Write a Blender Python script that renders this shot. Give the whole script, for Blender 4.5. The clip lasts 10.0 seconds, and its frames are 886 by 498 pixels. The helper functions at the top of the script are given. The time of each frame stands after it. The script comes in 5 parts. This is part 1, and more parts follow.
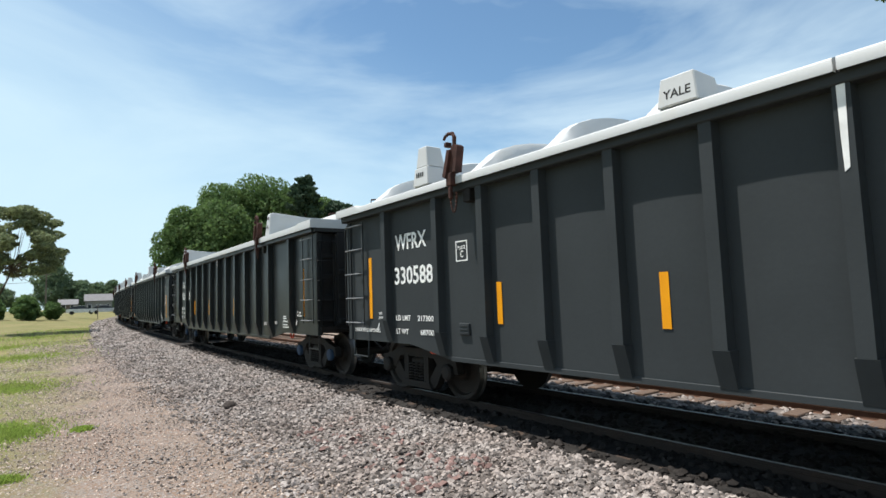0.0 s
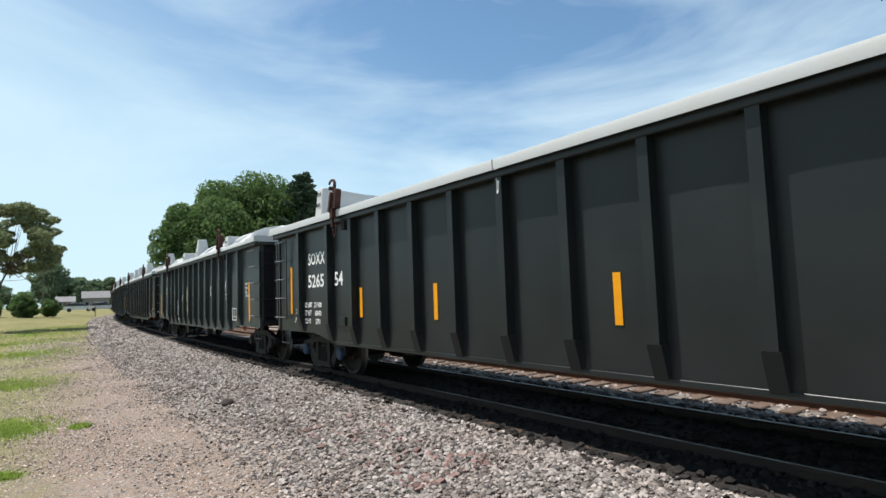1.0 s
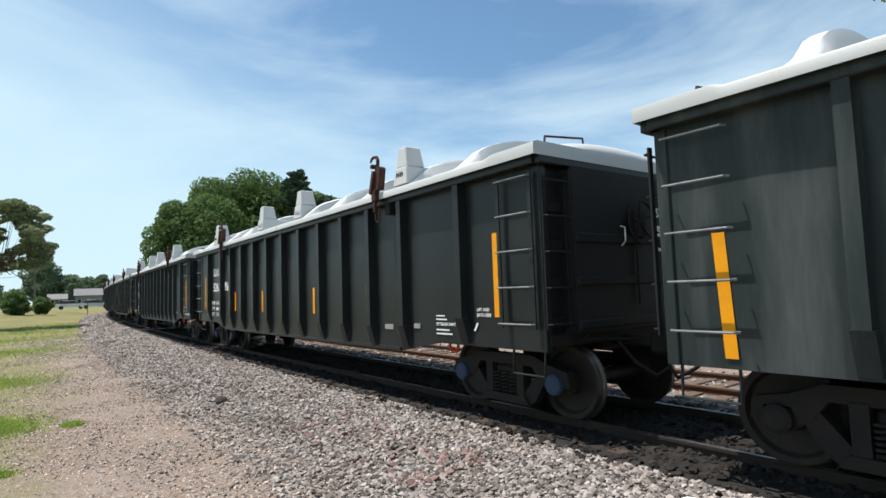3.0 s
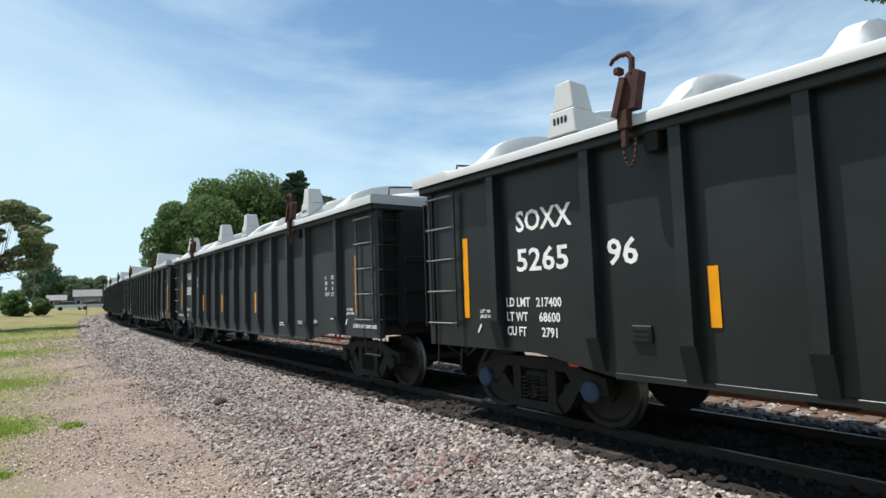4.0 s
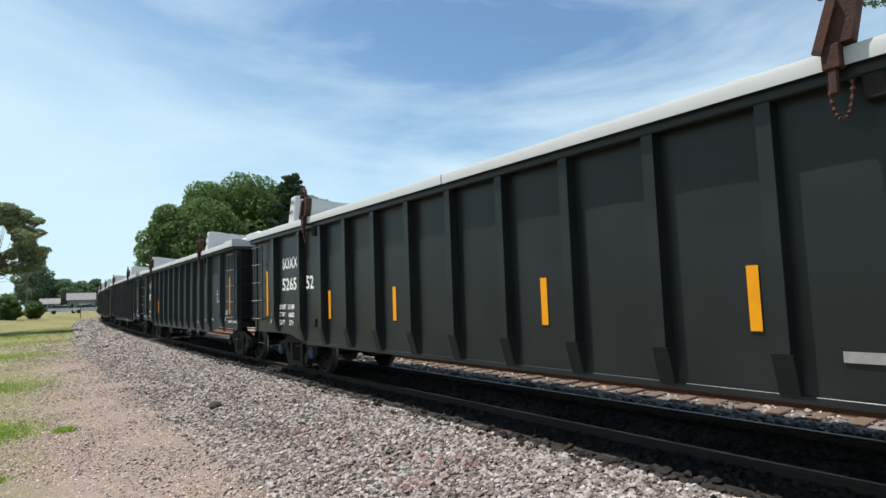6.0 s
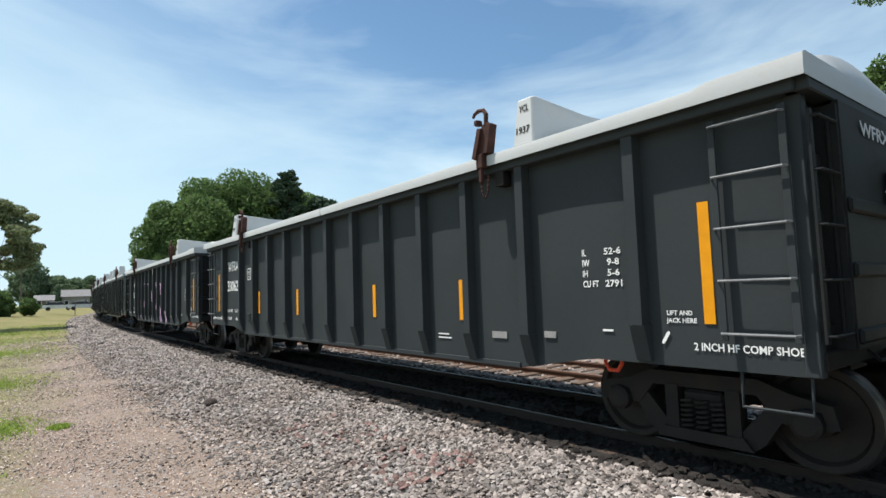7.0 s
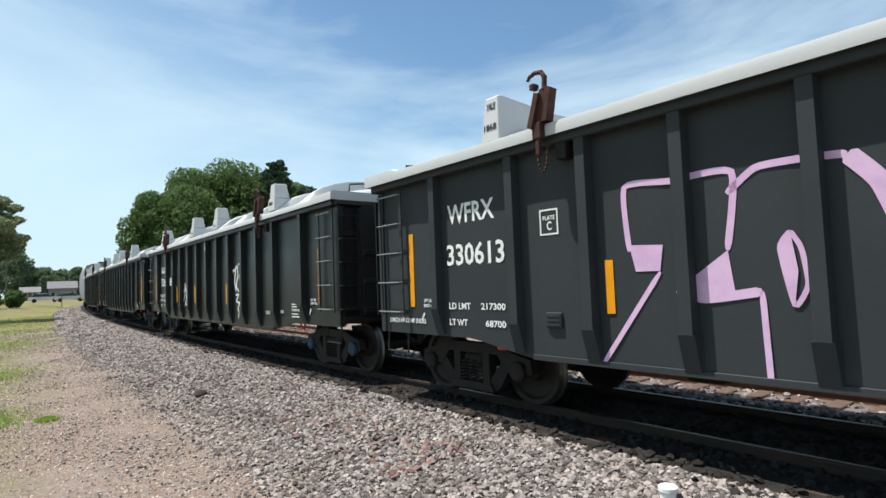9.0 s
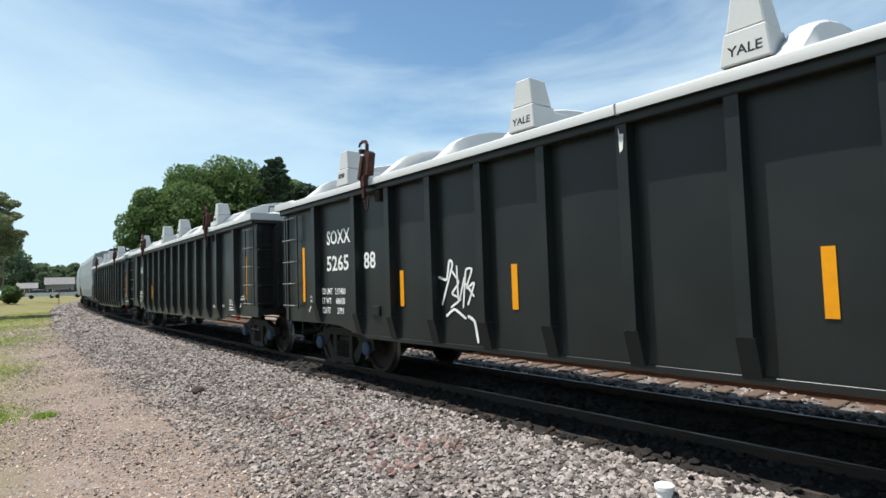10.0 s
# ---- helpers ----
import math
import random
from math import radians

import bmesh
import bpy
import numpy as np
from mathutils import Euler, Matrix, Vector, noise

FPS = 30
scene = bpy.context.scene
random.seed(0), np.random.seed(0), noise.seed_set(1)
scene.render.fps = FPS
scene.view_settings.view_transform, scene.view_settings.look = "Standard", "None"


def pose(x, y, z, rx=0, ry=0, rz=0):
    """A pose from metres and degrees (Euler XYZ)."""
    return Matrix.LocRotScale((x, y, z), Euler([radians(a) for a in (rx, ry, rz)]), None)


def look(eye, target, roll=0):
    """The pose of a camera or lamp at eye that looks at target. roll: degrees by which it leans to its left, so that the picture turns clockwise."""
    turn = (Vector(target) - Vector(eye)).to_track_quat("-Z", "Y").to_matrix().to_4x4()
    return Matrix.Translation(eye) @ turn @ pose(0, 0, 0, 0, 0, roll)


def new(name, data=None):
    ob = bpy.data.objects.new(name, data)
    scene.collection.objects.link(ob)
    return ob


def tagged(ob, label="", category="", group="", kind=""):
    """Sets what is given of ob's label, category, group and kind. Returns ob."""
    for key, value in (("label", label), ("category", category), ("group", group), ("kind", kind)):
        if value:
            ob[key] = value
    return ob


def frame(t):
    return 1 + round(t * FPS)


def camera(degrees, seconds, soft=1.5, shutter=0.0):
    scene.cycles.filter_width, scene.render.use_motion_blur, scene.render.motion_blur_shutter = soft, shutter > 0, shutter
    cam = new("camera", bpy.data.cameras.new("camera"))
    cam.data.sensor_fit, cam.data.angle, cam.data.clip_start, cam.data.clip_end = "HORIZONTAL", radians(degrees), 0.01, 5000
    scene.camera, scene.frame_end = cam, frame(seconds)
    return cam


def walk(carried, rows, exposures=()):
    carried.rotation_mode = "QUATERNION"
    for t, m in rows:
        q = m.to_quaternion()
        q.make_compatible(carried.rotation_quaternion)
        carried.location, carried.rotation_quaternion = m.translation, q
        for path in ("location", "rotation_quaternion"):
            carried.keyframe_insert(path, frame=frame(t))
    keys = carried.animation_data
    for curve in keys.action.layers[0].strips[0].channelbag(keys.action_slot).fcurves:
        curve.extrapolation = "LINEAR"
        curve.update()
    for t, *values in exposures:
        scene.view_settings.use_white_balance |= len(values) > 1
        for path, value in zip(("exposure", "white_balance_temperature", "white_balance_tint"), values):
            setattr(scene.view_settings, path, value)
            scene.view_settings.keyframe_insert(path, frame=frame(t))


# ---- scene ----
cam = camera(77.1, 10.0, soft=1.55)
EYE = (0.0, 0.0, 1.555)
# seconds, yaw, pitch, roll: a hand-held camera that stands on one spot and drifts slowly to its right
TURNS = [(0.0, 0.86, 4.82, 2.00), (0.5, 0.76, 4.62, 2.12), (1.0, 0.66, 4.56, 1.95), (1.5, 0.46, 4.46, 1.98),
         (2.0, 0.30, 4.37, 1.88), (2.5, 0.14, 4.30, 1.92), (4.0, 0.03, 4.44, 1.86), (4.5, 0.00, 4.59, 1.88),
         (5.0, -0.06, 4.74, 1.96), (6.5, -0.62, 4.64, 1.91), (7.0, -0.81, 4.40, 1.89), (7.5, -1.12, 4.11, 1.99),
         (8.0, -1.46, 3.85, 2.10), (8.5, -1.63, 3.59, 1.84), (9.0, -1.80, 3.35, 2.13), (9.5, -1.90, 3.22, 2.22),
         (10.0, -2.00, 3.13, 1.86)]
walk(cam, [(t, pose(*EYE, 90 + p, r, y)) for t, y, p, r in TURNS])

# ---- the track's line: a wide curve; u runs back along the train, heading in radians ----
HEAD0, BEND, EASE, SIDE0 = 2.2204, -0.0011, -1.5e-6, (2.276, 4.818)
HALF = 1.58            # half the width of a gondola over its posts
SPEED, PITCH, LENGTH = 13.996, 17.705, 16.25


def heading(u):
    return HEAD0 + BEND * u + EASE * max(u, 0.0) ** 2


STEP, FIRST, LAST = 0.5, -300, 460
LINE_U = np.arange(FIRST, LAST, STEP)
LINE_A = np.array([heading(u + STEP / 2) for u in LINE_U])
LINE_X = np.concatenate([[0], np.cumsum(np.cos(LINE_A)) * STEP])[:-1]
LINE_Y = np.concatenate([[0], np.cumsum(np.sin(LINE_A)) * STEP])[:-1]
LINE_X += SIDE0[0] - np.interp(0, LINE_U, LINE_X)
LINE_Y += SIDE0[1] - np.interp(0, LINE_U, LINE_Y)


def track(u, lat=0.0, z=0.0):
    """A place beside the track: u metres back along it, lat metres from its middle (negative: the camera's side)."""
    a = heading(u)
    x, y = float(np.interp(u, LINE_U, LINE_X)), float(np.interp(u, LINE_U, LINE_Y))
    return Vector((x + math.sin(a) * (HALF + lat), y - math.cos(a) * (HALF + lat), z))


def on_track(u, lat=0.0, z=0.0):
    p = track(u, lat, z)
    return pose(p.x, p.y, p.z, 0, 0, math.degrees(heading(u)) + 180)


# ---- light ----
HEADING = heading(8)
AWAY = Vector((math.sin(HEADING), -math.cos(HEADING), 0))
AHEAD = Vector((-math.cos(HEADING), -math.sin(HEADING), 0))
RAY = (AWAY * 1.08 + AHEAD * 1.1 + Vector((0, 0, -3.6))).normalized()
sun = new("sun", bpy.data.lights.new("sun", "SUN"))
sun.data.energy, sun.data.angle, sun.data.color = 5.0, radians(0.53), (1.0, 0.96, 0.90)
sun.matrix_world = look((0, 0, 60), Vector((0, 0, 60)) + RAY)
world = bpy.data.worlds.new("sky")
scene.world = world
world.use_nodes = True
wn, wl = world.node_tree.nodes, world.node_tree.links
wn.clear()
sky = wn.new("ShaderNodeTexSky")
sky.sky_type, sky.sun_disc = "NISHITA", False
sky.sun_elevation = math.asin(-RAY.z)
sky.sun_rotation = math.atan2(-RAY.x, -RAY.y)
sky.air_density, sky.dust_density, sky.ozone_density = 1.0, 0.35, 1.6
coord = wn.new("ShaderNodeTexCoord")
flat = wn.new("ShaderNodeMapping")
flat.inputs["Scale"].default_value = (1.0, 1.0, 3.2)
flat.inputs["Rotation"].default_value = (0.35, 0.25, 0.5)
veil = wn.new("ShaderNodeTexNoise")
veil.inputs["Scale"].default_value, veil.inputs["Detail"].default_value = 1.6, 6.0
veil.inputs["Roughness"].default_value, veil.inputs["Distortion"].default_value = 0.55, 0.6
ramp = wn.new("ShaderNodeValToRGB")
ramp.color_ramp.elements[0].position, ramp.color_ramp.elements[1].position = 0.40, 0.74
ramp.color_ramp.elements[0].color, ramp.color_ramp.elements[1].color = (0, 0, 0, 1), (0.70, 0.70, 0.70, 1)
mix = wn.new("ShaderNodeMix")
mix.data_type = "RGBA"
mix.inputs["B"].default_value = (7.0, 8.4, 8.9, 1)
back = wn.new("ShaderNodeBackground")
back.inputs["Strength"].default_value = 0.088
outw = wn.new("ShaderNodeOutputWorld")
wl.new(coord.outputs["Generated"], flat.inputs["Vector"])
wl.new(flat.outputs["Vector"], veil.inputs["Vector"])
wl.new(veil.outputs["Fac"], ramp.inputs["Fac"])
wl.new(ramp.outputs["Color"], mix.inputs["Factor"])
air = wn.new("ShaderNodeMix")
air.data_type, air.blend_type = "RGBA", "MULTIPLY"
air.inputs["Factor"].default_value, air.inputs["B"].default_value = 1.0, (0.97, 1.15, 1.15, 1)
wl.new(sky.outputs["Color"], air.inputs["A"])
wl.new(air.outputs["Result"], mix.inputs["A"])
haze = wn.new("ShaderNodeMix")
haze.data_type = "RGBA"
haze.inputs["B"].default_value = (5.3, 7.0, 7.9, 1)
parts3 = wn.new("ShaderNodeVectorMath")
parts3.operation = "DOT_PRODUCT"
parts3.inputs[1].default_value = (0.50, 0.0, 1.0)
fade = wn.new("ShaderNodeMapRange")
fade.interpolation_type = "SMOOTHSTEP"
fade.inputs["From Min"].default_value, fade.inputs["From Max"].default_value = -0.20, 0.42
fade.inputs["To Min"].default_value, fade.inputs["To Max"].default_value = 0.88, 0.0
wl.new(coord.outputs["Generated"], parts3.inputs[0])
wl.new(parts3.outputs["Value"], fade.inputs["Value"])
wl.new(fade.outputs["Result"], haze.inputs["Factor"])
wl.new(mix.outputs["Result"], haze.inputs["A"])
wl.new(haze.outputs["Result"], back.inputs["Color"])
wl.new(back.outputs["Background"], outw.inputs["Surface"])
scene.view_settings.exposure = 0.56


# ---- materials ----
def material(name, base, rough=0.6, metal=0.0, other=None, scale=4.0, fine=60.0, amount=0.5, bump=0.15, spread=0.0,
             stretch=(1, 1, 1), low=0.42, high=0.62, where="Object", spec=0.2, grit=0.22, thin=0.0):
    """A surface with two scales of variation: base turns to other in patches, grain and relief on top."""
    m = bpy.data.materials.new(name)
    m.use_nodes = True
    n, l = m.node_tree.nodes, m.node_tree.links
    b = n["Principled BSDF"]
    b.inputs["Metallic"].default_value = metal
    b.inputs["Specular IOR Level"].default_value = 0.5 if metal > 0.5 else spec
    tc = n.new("ShaderNodeTexCoord")
    mp = n.new("ShaderNodeMapping")
    mp.inputs["Scale"].default_value = stretch
    l.new(tc.outputs[where], mp.inputs["Vector"])
    big, small = n.new("ShaderNodeTexNoise"), n.new("ShaderNodeTexNoise")
    big.inputs["Scale"].default_value, big.inputs["Detail"].default_value = scale, 6.0
    small.inputs["Scale"].default_value, small.inputs["Detail"].default_value = fine, 4.0
    l.new(mp.outputs["Vector"], big.inputs["Vector"])
    l.new(mp.outputs["Vector"], small.inputs["Vector"])
    r = n.new("ShaderNodeValToRGB")
    r.color_ramp.elements[0].position, r.color_ramp.elements[1].position = low, high
    r.color_ramp.elements[1].color = (amount, amount, amount, 1)
    l.new(big.outputs["Fac"], r.inputs["Fac"])
    mx = n.new("ShaderNodeMix")
    mx.data_type = "RGBA"
    other = other or [c * 0.7 for c in base]
    mx.inputs["A"].default_value, mx.inputs["B"].default_value = (*base, 1), (*other, 1)
    l.new(r.outputs["Color"], mx.inputs["Factor"])
    hsv = n.new("ShaderNodeHueSaturation")
    l.new(mx.outputs["Result"], hsv.inputs["Color"])
    grain = n.new("ShaderNodeMapRange")
    grain.inputs["To Min"].default_value, grain.inputs["To Max"].default_value = 1 - grit, 1 + grit
    l.new(small.outputs["Fac"], grain.inputs["Value"])
    if spread:
        geo, rnd = n.new("ShaderNodeNewGeometry"), n.new("ShaderNodeMapRange")
        rnd.inputs["To Min"].default_value, rnd.inputs["To Max"].default_value = 1 - spread, 1 + spread
        l.new(geo.outputs["Random Per Island"], rnd.inputs["Value"])
        mul = n.new("ShaderNodeMath")
        mul.operation = "MULTIPLY"
        l.new(rnd.outputs["Result"], mul.inputs[0])
        l.new(grain.outputs["Result"], mul.inputs[1])
        l.new(mul.outputs["Value"], hsv.inputs["Value"])
    else:
        l.new(grain.outputs["Result"], hsv.inputs["Value"])
    l.new(hsv.outputs["Color"], b.inputs["Base Color"])
    rr = n.new("ShaderNodeMapRange")
    rr.inputs["To Min"].default_value, rr.inputs["To Max"].default_value = max(rough - 0.12, 0.05), min(rough + 0.12, 1)
    l.new(big.outputs["Fac"], rr.inputs["Value"])
    l.new(rr.outputs["Result"], b.inputs["Roughness"])
    bp = n.new("ShaderNodeBump")
    bp.inputs["Strength"].default_value, bp.inputs["Distance"].default_value = bump, 0.02
    l.new(small.outputs["Fac"], bp.inputs["Height"])
    l.new(bp.outputs["Normal"], b.inputs["Normal"])
    if thin:
        through_leaf, both = n.new("ShaderNodeBsdfTranslucent"), n.new("ShaderNodeMixShader")
        both.inputs["Fac"].default_value = thin
        l.new(hsv.outputs["Color"], through_leaf.inputs["Color"])
        l.new(b.outputs["BSDF"], both.inputs[1])
        l.new(through_leaf.outputs["BSDF"], both.inputs[2])
        l.new(both.outputs["Shader"], n["Material Output"].inputs["Surface"])
    return m


M = dict(
    grey=material("grey_paint", (0.038, 0.043, 0.0455), 0.55, other=(0.031, 0.0355, 0.0375), scale=1.2, fine=25, bump=0.05, grit=0.08, spec=0.09),
    black=material("black_paint", (0.013, 0.0155, 0.016), 0.36, other=(0.020, 0.0225, 0.0225), scale=1.2, fine=25, bump=0.03, grit=0.08, spec=0.26),
    green=material("green_black_paint", (0.022, 0.029, 0.029), 0.42, other=(0.085, 0.09, 0.09), scale=3.2, fine=30, bump=0.06,
                   stretch=(1, 1, 0.16), amount=0.75, low=0.46, high=0.74),
    endblack=material("black_end_paint", (0.013, 0.014, 0.015), 0.6, other=(0.02, 0.018, 0.016), scale=2, fine=30, bump=0.05),
    dark=material("grimy_steel", (0.014, 0.013, 0.0125), 0.7, other=(0.028, 0.022, 0.018), scale=5, fine=50),
    wheel=material("wheel_steel", (0.024, 0.021, 0.019), 0.6, metal=0.2, other=(0.045, 0.034, 0.028), scale=6, fine=60),
    tread=material("bright_tread", (0.22, 0.21, 0.20), 0.5, metal=1.0, scale=6, fine=60, bump=0.03),
    blue=material("blue_cap", (0.03, 0.06, 0.11), 0.6, other=(0.035, 0.04, 0.05), scale=9, fine=60),
    white=material("white_fibreglass", (0.47, 0.48, 0.48), 0.5, other=(0.45, 0.43, 0.39), scale=2.6, fine=40, bump=0.02,
                   low=0.52, high=0.78, grit=0.05),
    letter=material("white_lettering", (0.78, 0.78, 0.76), 0.55, other=(0.55, 0.55, 0.54), scale=8, fine=60, bump=0.03, grit=0.08),
    ink=material("black_stencil", (0.02, 0.02, 0.02), 0.6, scale=8, fine=60, bump=0.03),
    yellow=material("yellow_reflector", (0.74, 0.30, 0.006), 0.45, other=(0.64, 0.25, 0.006), scale=6, fine=80, bump=0.03, grit=0.08),
    ochre=material("cream_spray", (0.62, 0.58, 0.36), 0.55, other=(0.5, 0.42, 0.2), scale=5, fine=60, bump=0.03),
    pink=material("pink_spray", (0.62, 0.42, 0.60), 0.55, other=(0.50, 0.30, 0.50), scale=5, fine=60, bump=0.03, grit=0.08),
    rust=material("rusty_iron", (0.065, 0.029, 0.023), 0.8, other=(0.025, 0.016, 0.014), scale=9, fine=60, bump=0.3),
    red=material("red_hose", (0.55, 0.07, 0.03), 0.6, scale=9, fine=60),
    # rusty brown rail sides, darkened in colour for the shade below the cars
    rail=material("shaded_rail_side", (0.028, 0.021, 0.018), 0.8, other=(0.048, 0.032, 0.025), scale=3, fine=50, bump=0.2),
    railrust=material("rusty_rail", (0.13, 0.075, 0.052), 0.8, other=(0.11, 0.065, 0.05), scale=3, fine=50, bump=0.2),
    railtop=material("polished_rail", (0.16, 0.155, 0.15), 0.45, metal=1.0, scale=3, fine=50, bump=0.02),
    # main-track ties: brown wood darkened to include the train's shade; tielit is the sunlit copy
    tie=material("shaded_tie", (0.05, 0.036, 0.028), 0.9, other=(0.085, 0.056, 0.04), scale=3, fine=30, bump=0.5, stretch=(1, 6, 1)),
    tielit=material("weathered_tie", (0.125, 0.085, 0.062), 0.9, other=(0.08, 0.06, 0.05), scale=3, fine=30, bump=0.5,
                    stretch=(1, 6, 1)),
    stone=material("ballast_stone", (0.228, 0.202, 0.186), 0.9, other=(0.18, 0.142, 0.122), scale=1.3, fine=50, bump=0.4,
                   spread=0.75, where="Object"),
    bed=material("ballast_bed", (0.17, 0.147, 0.132), 0.95, other=(0.10, 0.082, 0.072), scale=9, fine=45, bump=1.0, amount=0.9),
    # oily stone, made near black to carry the shade under the train
    bedstone=material("shaded_oily_stone", (0.022, 0.0185, 0.0165), 0.9, other=(0.014, 0.012, 0.011), scale=1.3, fine=50, bump=0.4, spread=0.5),
    redstone=material("red_stone", (0.20, 0.125, 0.11), 0.9, other=(0.15, 0.10, 0.09), scale=3, fine=50, bump=0.4, spread=0.4),
    pathstone=material("path_gravel", (0.42, 0.345, 0.29), 0.9, other=(0.29, 0.22, 0.175), scale=1.1, fine=50, bump=0.4, spread=0.45),
    # bed colour holds the train's shade on top of the oil
    shadebed=material("shaded_oily_bed", (0.026, 0.023, 0.021), 0.9, other=(0.015, 0.0135, 0.0125), scale=9, fine=45, bump=1.0, amount=0.9),
    hopper=material("hopper_grey", (0.24, 0.27, 0.28), 0.5, other=(0.19, 0.21, 0.21), scale=1.0, fine=30, bump=0.05),
    bark=material("bark", (0.10, 0.075, 0.055), 0.95, scale=5, fine=40, bump=0.6),
    leaf=material("tree_leaf", (0.115, 0.185, 0.062), 0.7, other=(0.085, 0.14, 0.045), scale=0.5, fine=9, spread=0.3, bump=0.0, thin=0.4),
    needle=material("conifer_needle", (0.05, 0.085, 0.05), 0.8, other=(0.035, 0.06, 0.036), scale=0.6, fine=9, spread=0.4,
                    bump=0.0, thin=0.2),
    paleleaf=material("pale_leaf", (0.21, 0.245, 0.125), 0.7, other=(0.15, 0.17, 0.09), scale=0.5, fine=9, spread=0.4, bump=0.0, thin=0.4),
    grass=material("grass_blade", (0.25, 0.34, 0.07), 0.8, other=(0.34, 0.33, 0.13), scale=0.6, fine=9, spread=0.4, bump=0.0, thin=0.5),
    # leaf green paled to put the distance haze into its colour
    farleaf=material("hazed_leaf", (0.15, 0.21, 0.115), 0.8, other=(0.11, 0.155, 0.10), scale=0.5, fine=9, spread=0.3, bump=0.0, thin=0.4),
    worn=material("worn_steel", (0.20, 0.205, 0.21), 0.5, other=(0.08, 0.085, 0.09), scale=7, fine=60, bump=0.05),
    siding=material("house_siding", (0.27, 0.26, 0.25), 0.8, scale=2, fine=20),
    shingle=material("roof_shingle", (0.20, 0.195, 0.195), 0.9, scale=2, fine=20),
    glass=material("dark_glass", (0.03, 0.035, 0.04), 0.1, scale=2, fine=20, bump=0.0),
    carpaint=material("white_car_paint", (0.72, 0.73, 0.74), 0.3, scale=2, fine=20, bump=0.0),
    wood=material("grey_wood", (0.16, 0.13, 0.11), 0.9, scale=4, fine=30, bump=0.3),
    clod=material("dark_clod", (0.05, 0.04, 0.035), 0.95, scale=9, fine=60, bump=0.5),
    pvc=material("white_pipe", (0.7, 0.7, 0.68), 0.5, scale=9, fine=60),
    wire=material("cable", (0.03, 0.03, 0.03), 0.7, scale=9, fine=60),
)


def ground_material():
    """Soil, gravel and grass that follow the strip beside the track: grey ballast dust, brown soil, then grass."""
    m = bpy.data.materials.new("gravel_and_grass")
    m.use_nodes = True
    n, l = m.node_tree.nodes, m.node_tree.links
    b = n["Principled BSDF"]
    b.inputs["Roughness"].default_value = 0.95
    b.inputs["Specular IOR Level"].default_value = 0.1
    tc = n.new("ShaderNodeTexCoord")

    def noise_of(scale, detail=6, src=tc.outputs["Object"]):
        t = n.new("ShaderNodeTexNoise")
        t.inputs["Scale"].default_value, t.inputs["Detail"].default_value = scale, detail
        l.new(src, t.inputs["Vector"])
        return t.outputs["Fac"]

    def blend(fac, a, c):
        x = n.new("ShaderNodeMix")
        x.data_type = "RGBA"
        for key, val in (("A", a), ("B", c)):
            if isinstance(val, tuple):
                x.inputs[key].default_value = (*val, 1)
            else:
                l.new(val, x.inputs[key])
        l.new(fac, x.inputs["Factor"])
        return x.outputs["Result"]

    def ramped(val, lo, hi):
        r = n.new("ShaderNodeMapRange")
        r.inputs["From Min"].default_value, r.inputs["From Max"].default_value = lo, hi
        l.new(val, r.inputs["Value"])
        return r.outputs["Result"]

    def add(a, c, k=1.0):
        x = n.new("ShaderNodeMath")
        x.operation = "MULTIPLY_ADD"
        l.new(c, x.inputs[0])
        x.inputs[1].default_value = k
        l.new(a, x.inputs[2])
        return x.outputs["Value"]

    lat = n.new("ShaderNodeAttribute")
    lat.attribute_name = "beside"
    wob = noise_of(0.35, 5)
    wob2 = noise_of(1.7, 5)
    side = add(add(lat.outputs["Fac"], wob, 4.5), wob2, 2.5)
    soil = blend(ramped(noise_of(1.1), 0.35, 0.65), (0.215, 0.142, 0.102), (0.235, 0.172, 0.132))
    soil = blend(ramped(noise_of(6.5, 5), 0.48, 0.72), soil, (0.145, 0.104, 0.079))
    pebble = blend(ramped(noise_of(30, 3), 0.46, 0.60), soil, (0.25, 0.222, 0.20))
    pebble = blend(ramped(noise_of(75, 2), 0.55, 0.7), pebble, (0.085, 0.07, 0.062))
    lawn = blend(ramped(noise_of(0.25), 0.4, 0.6), (0.125, 0.14, 0.05), (0.195, 0.175, 0.08))
    lawn = blend(ramped(noise_of(14), 0.4, 0.7), lawn, (0.20, 0.165, 0.085))
    l.new(blend(ramped(side, 4.3, 2.7), pebble, lawn), b.inputs["Base Color"])
    bp = n.new("ShaderNodeBump")
    bp.inputs["Strength"].default_value, bp.inputs["Distance"].default_value = 0.8, 0.03
    l.new(noise_of(45, 4), bp.inputs["Height"])
    l.new(bp.outputs["Normal"], b.inputs["Normal"])
    return m


M["ground"] = ground_material()


# ---- mesh helpers ----
def box(bm, x0, x1, y0, y1, z0, z1, bevel=0.0):
    vs = [bm.verts.new((x, y, z)) for x in (x0, x1) for y in (y0, y1) for z in (z0, z1)]
    fs = [bm.faces.new([vs[i] for i in q]) for q in
          ((0, 1, 3, 2), (4, 6, 7, 5), (0, 4, 5, 1), (2, 3, 7, 6), (0, 2, 6, 4), (1, 5, 7, 3))]
    if bevel:
        edges = list({e for f in fs for e in f.edges})
        bmesh.ops.bevel(bm, geom=edges, offset=bevel, segments=1, affect="EDGES", profile=0.5)
    return vs


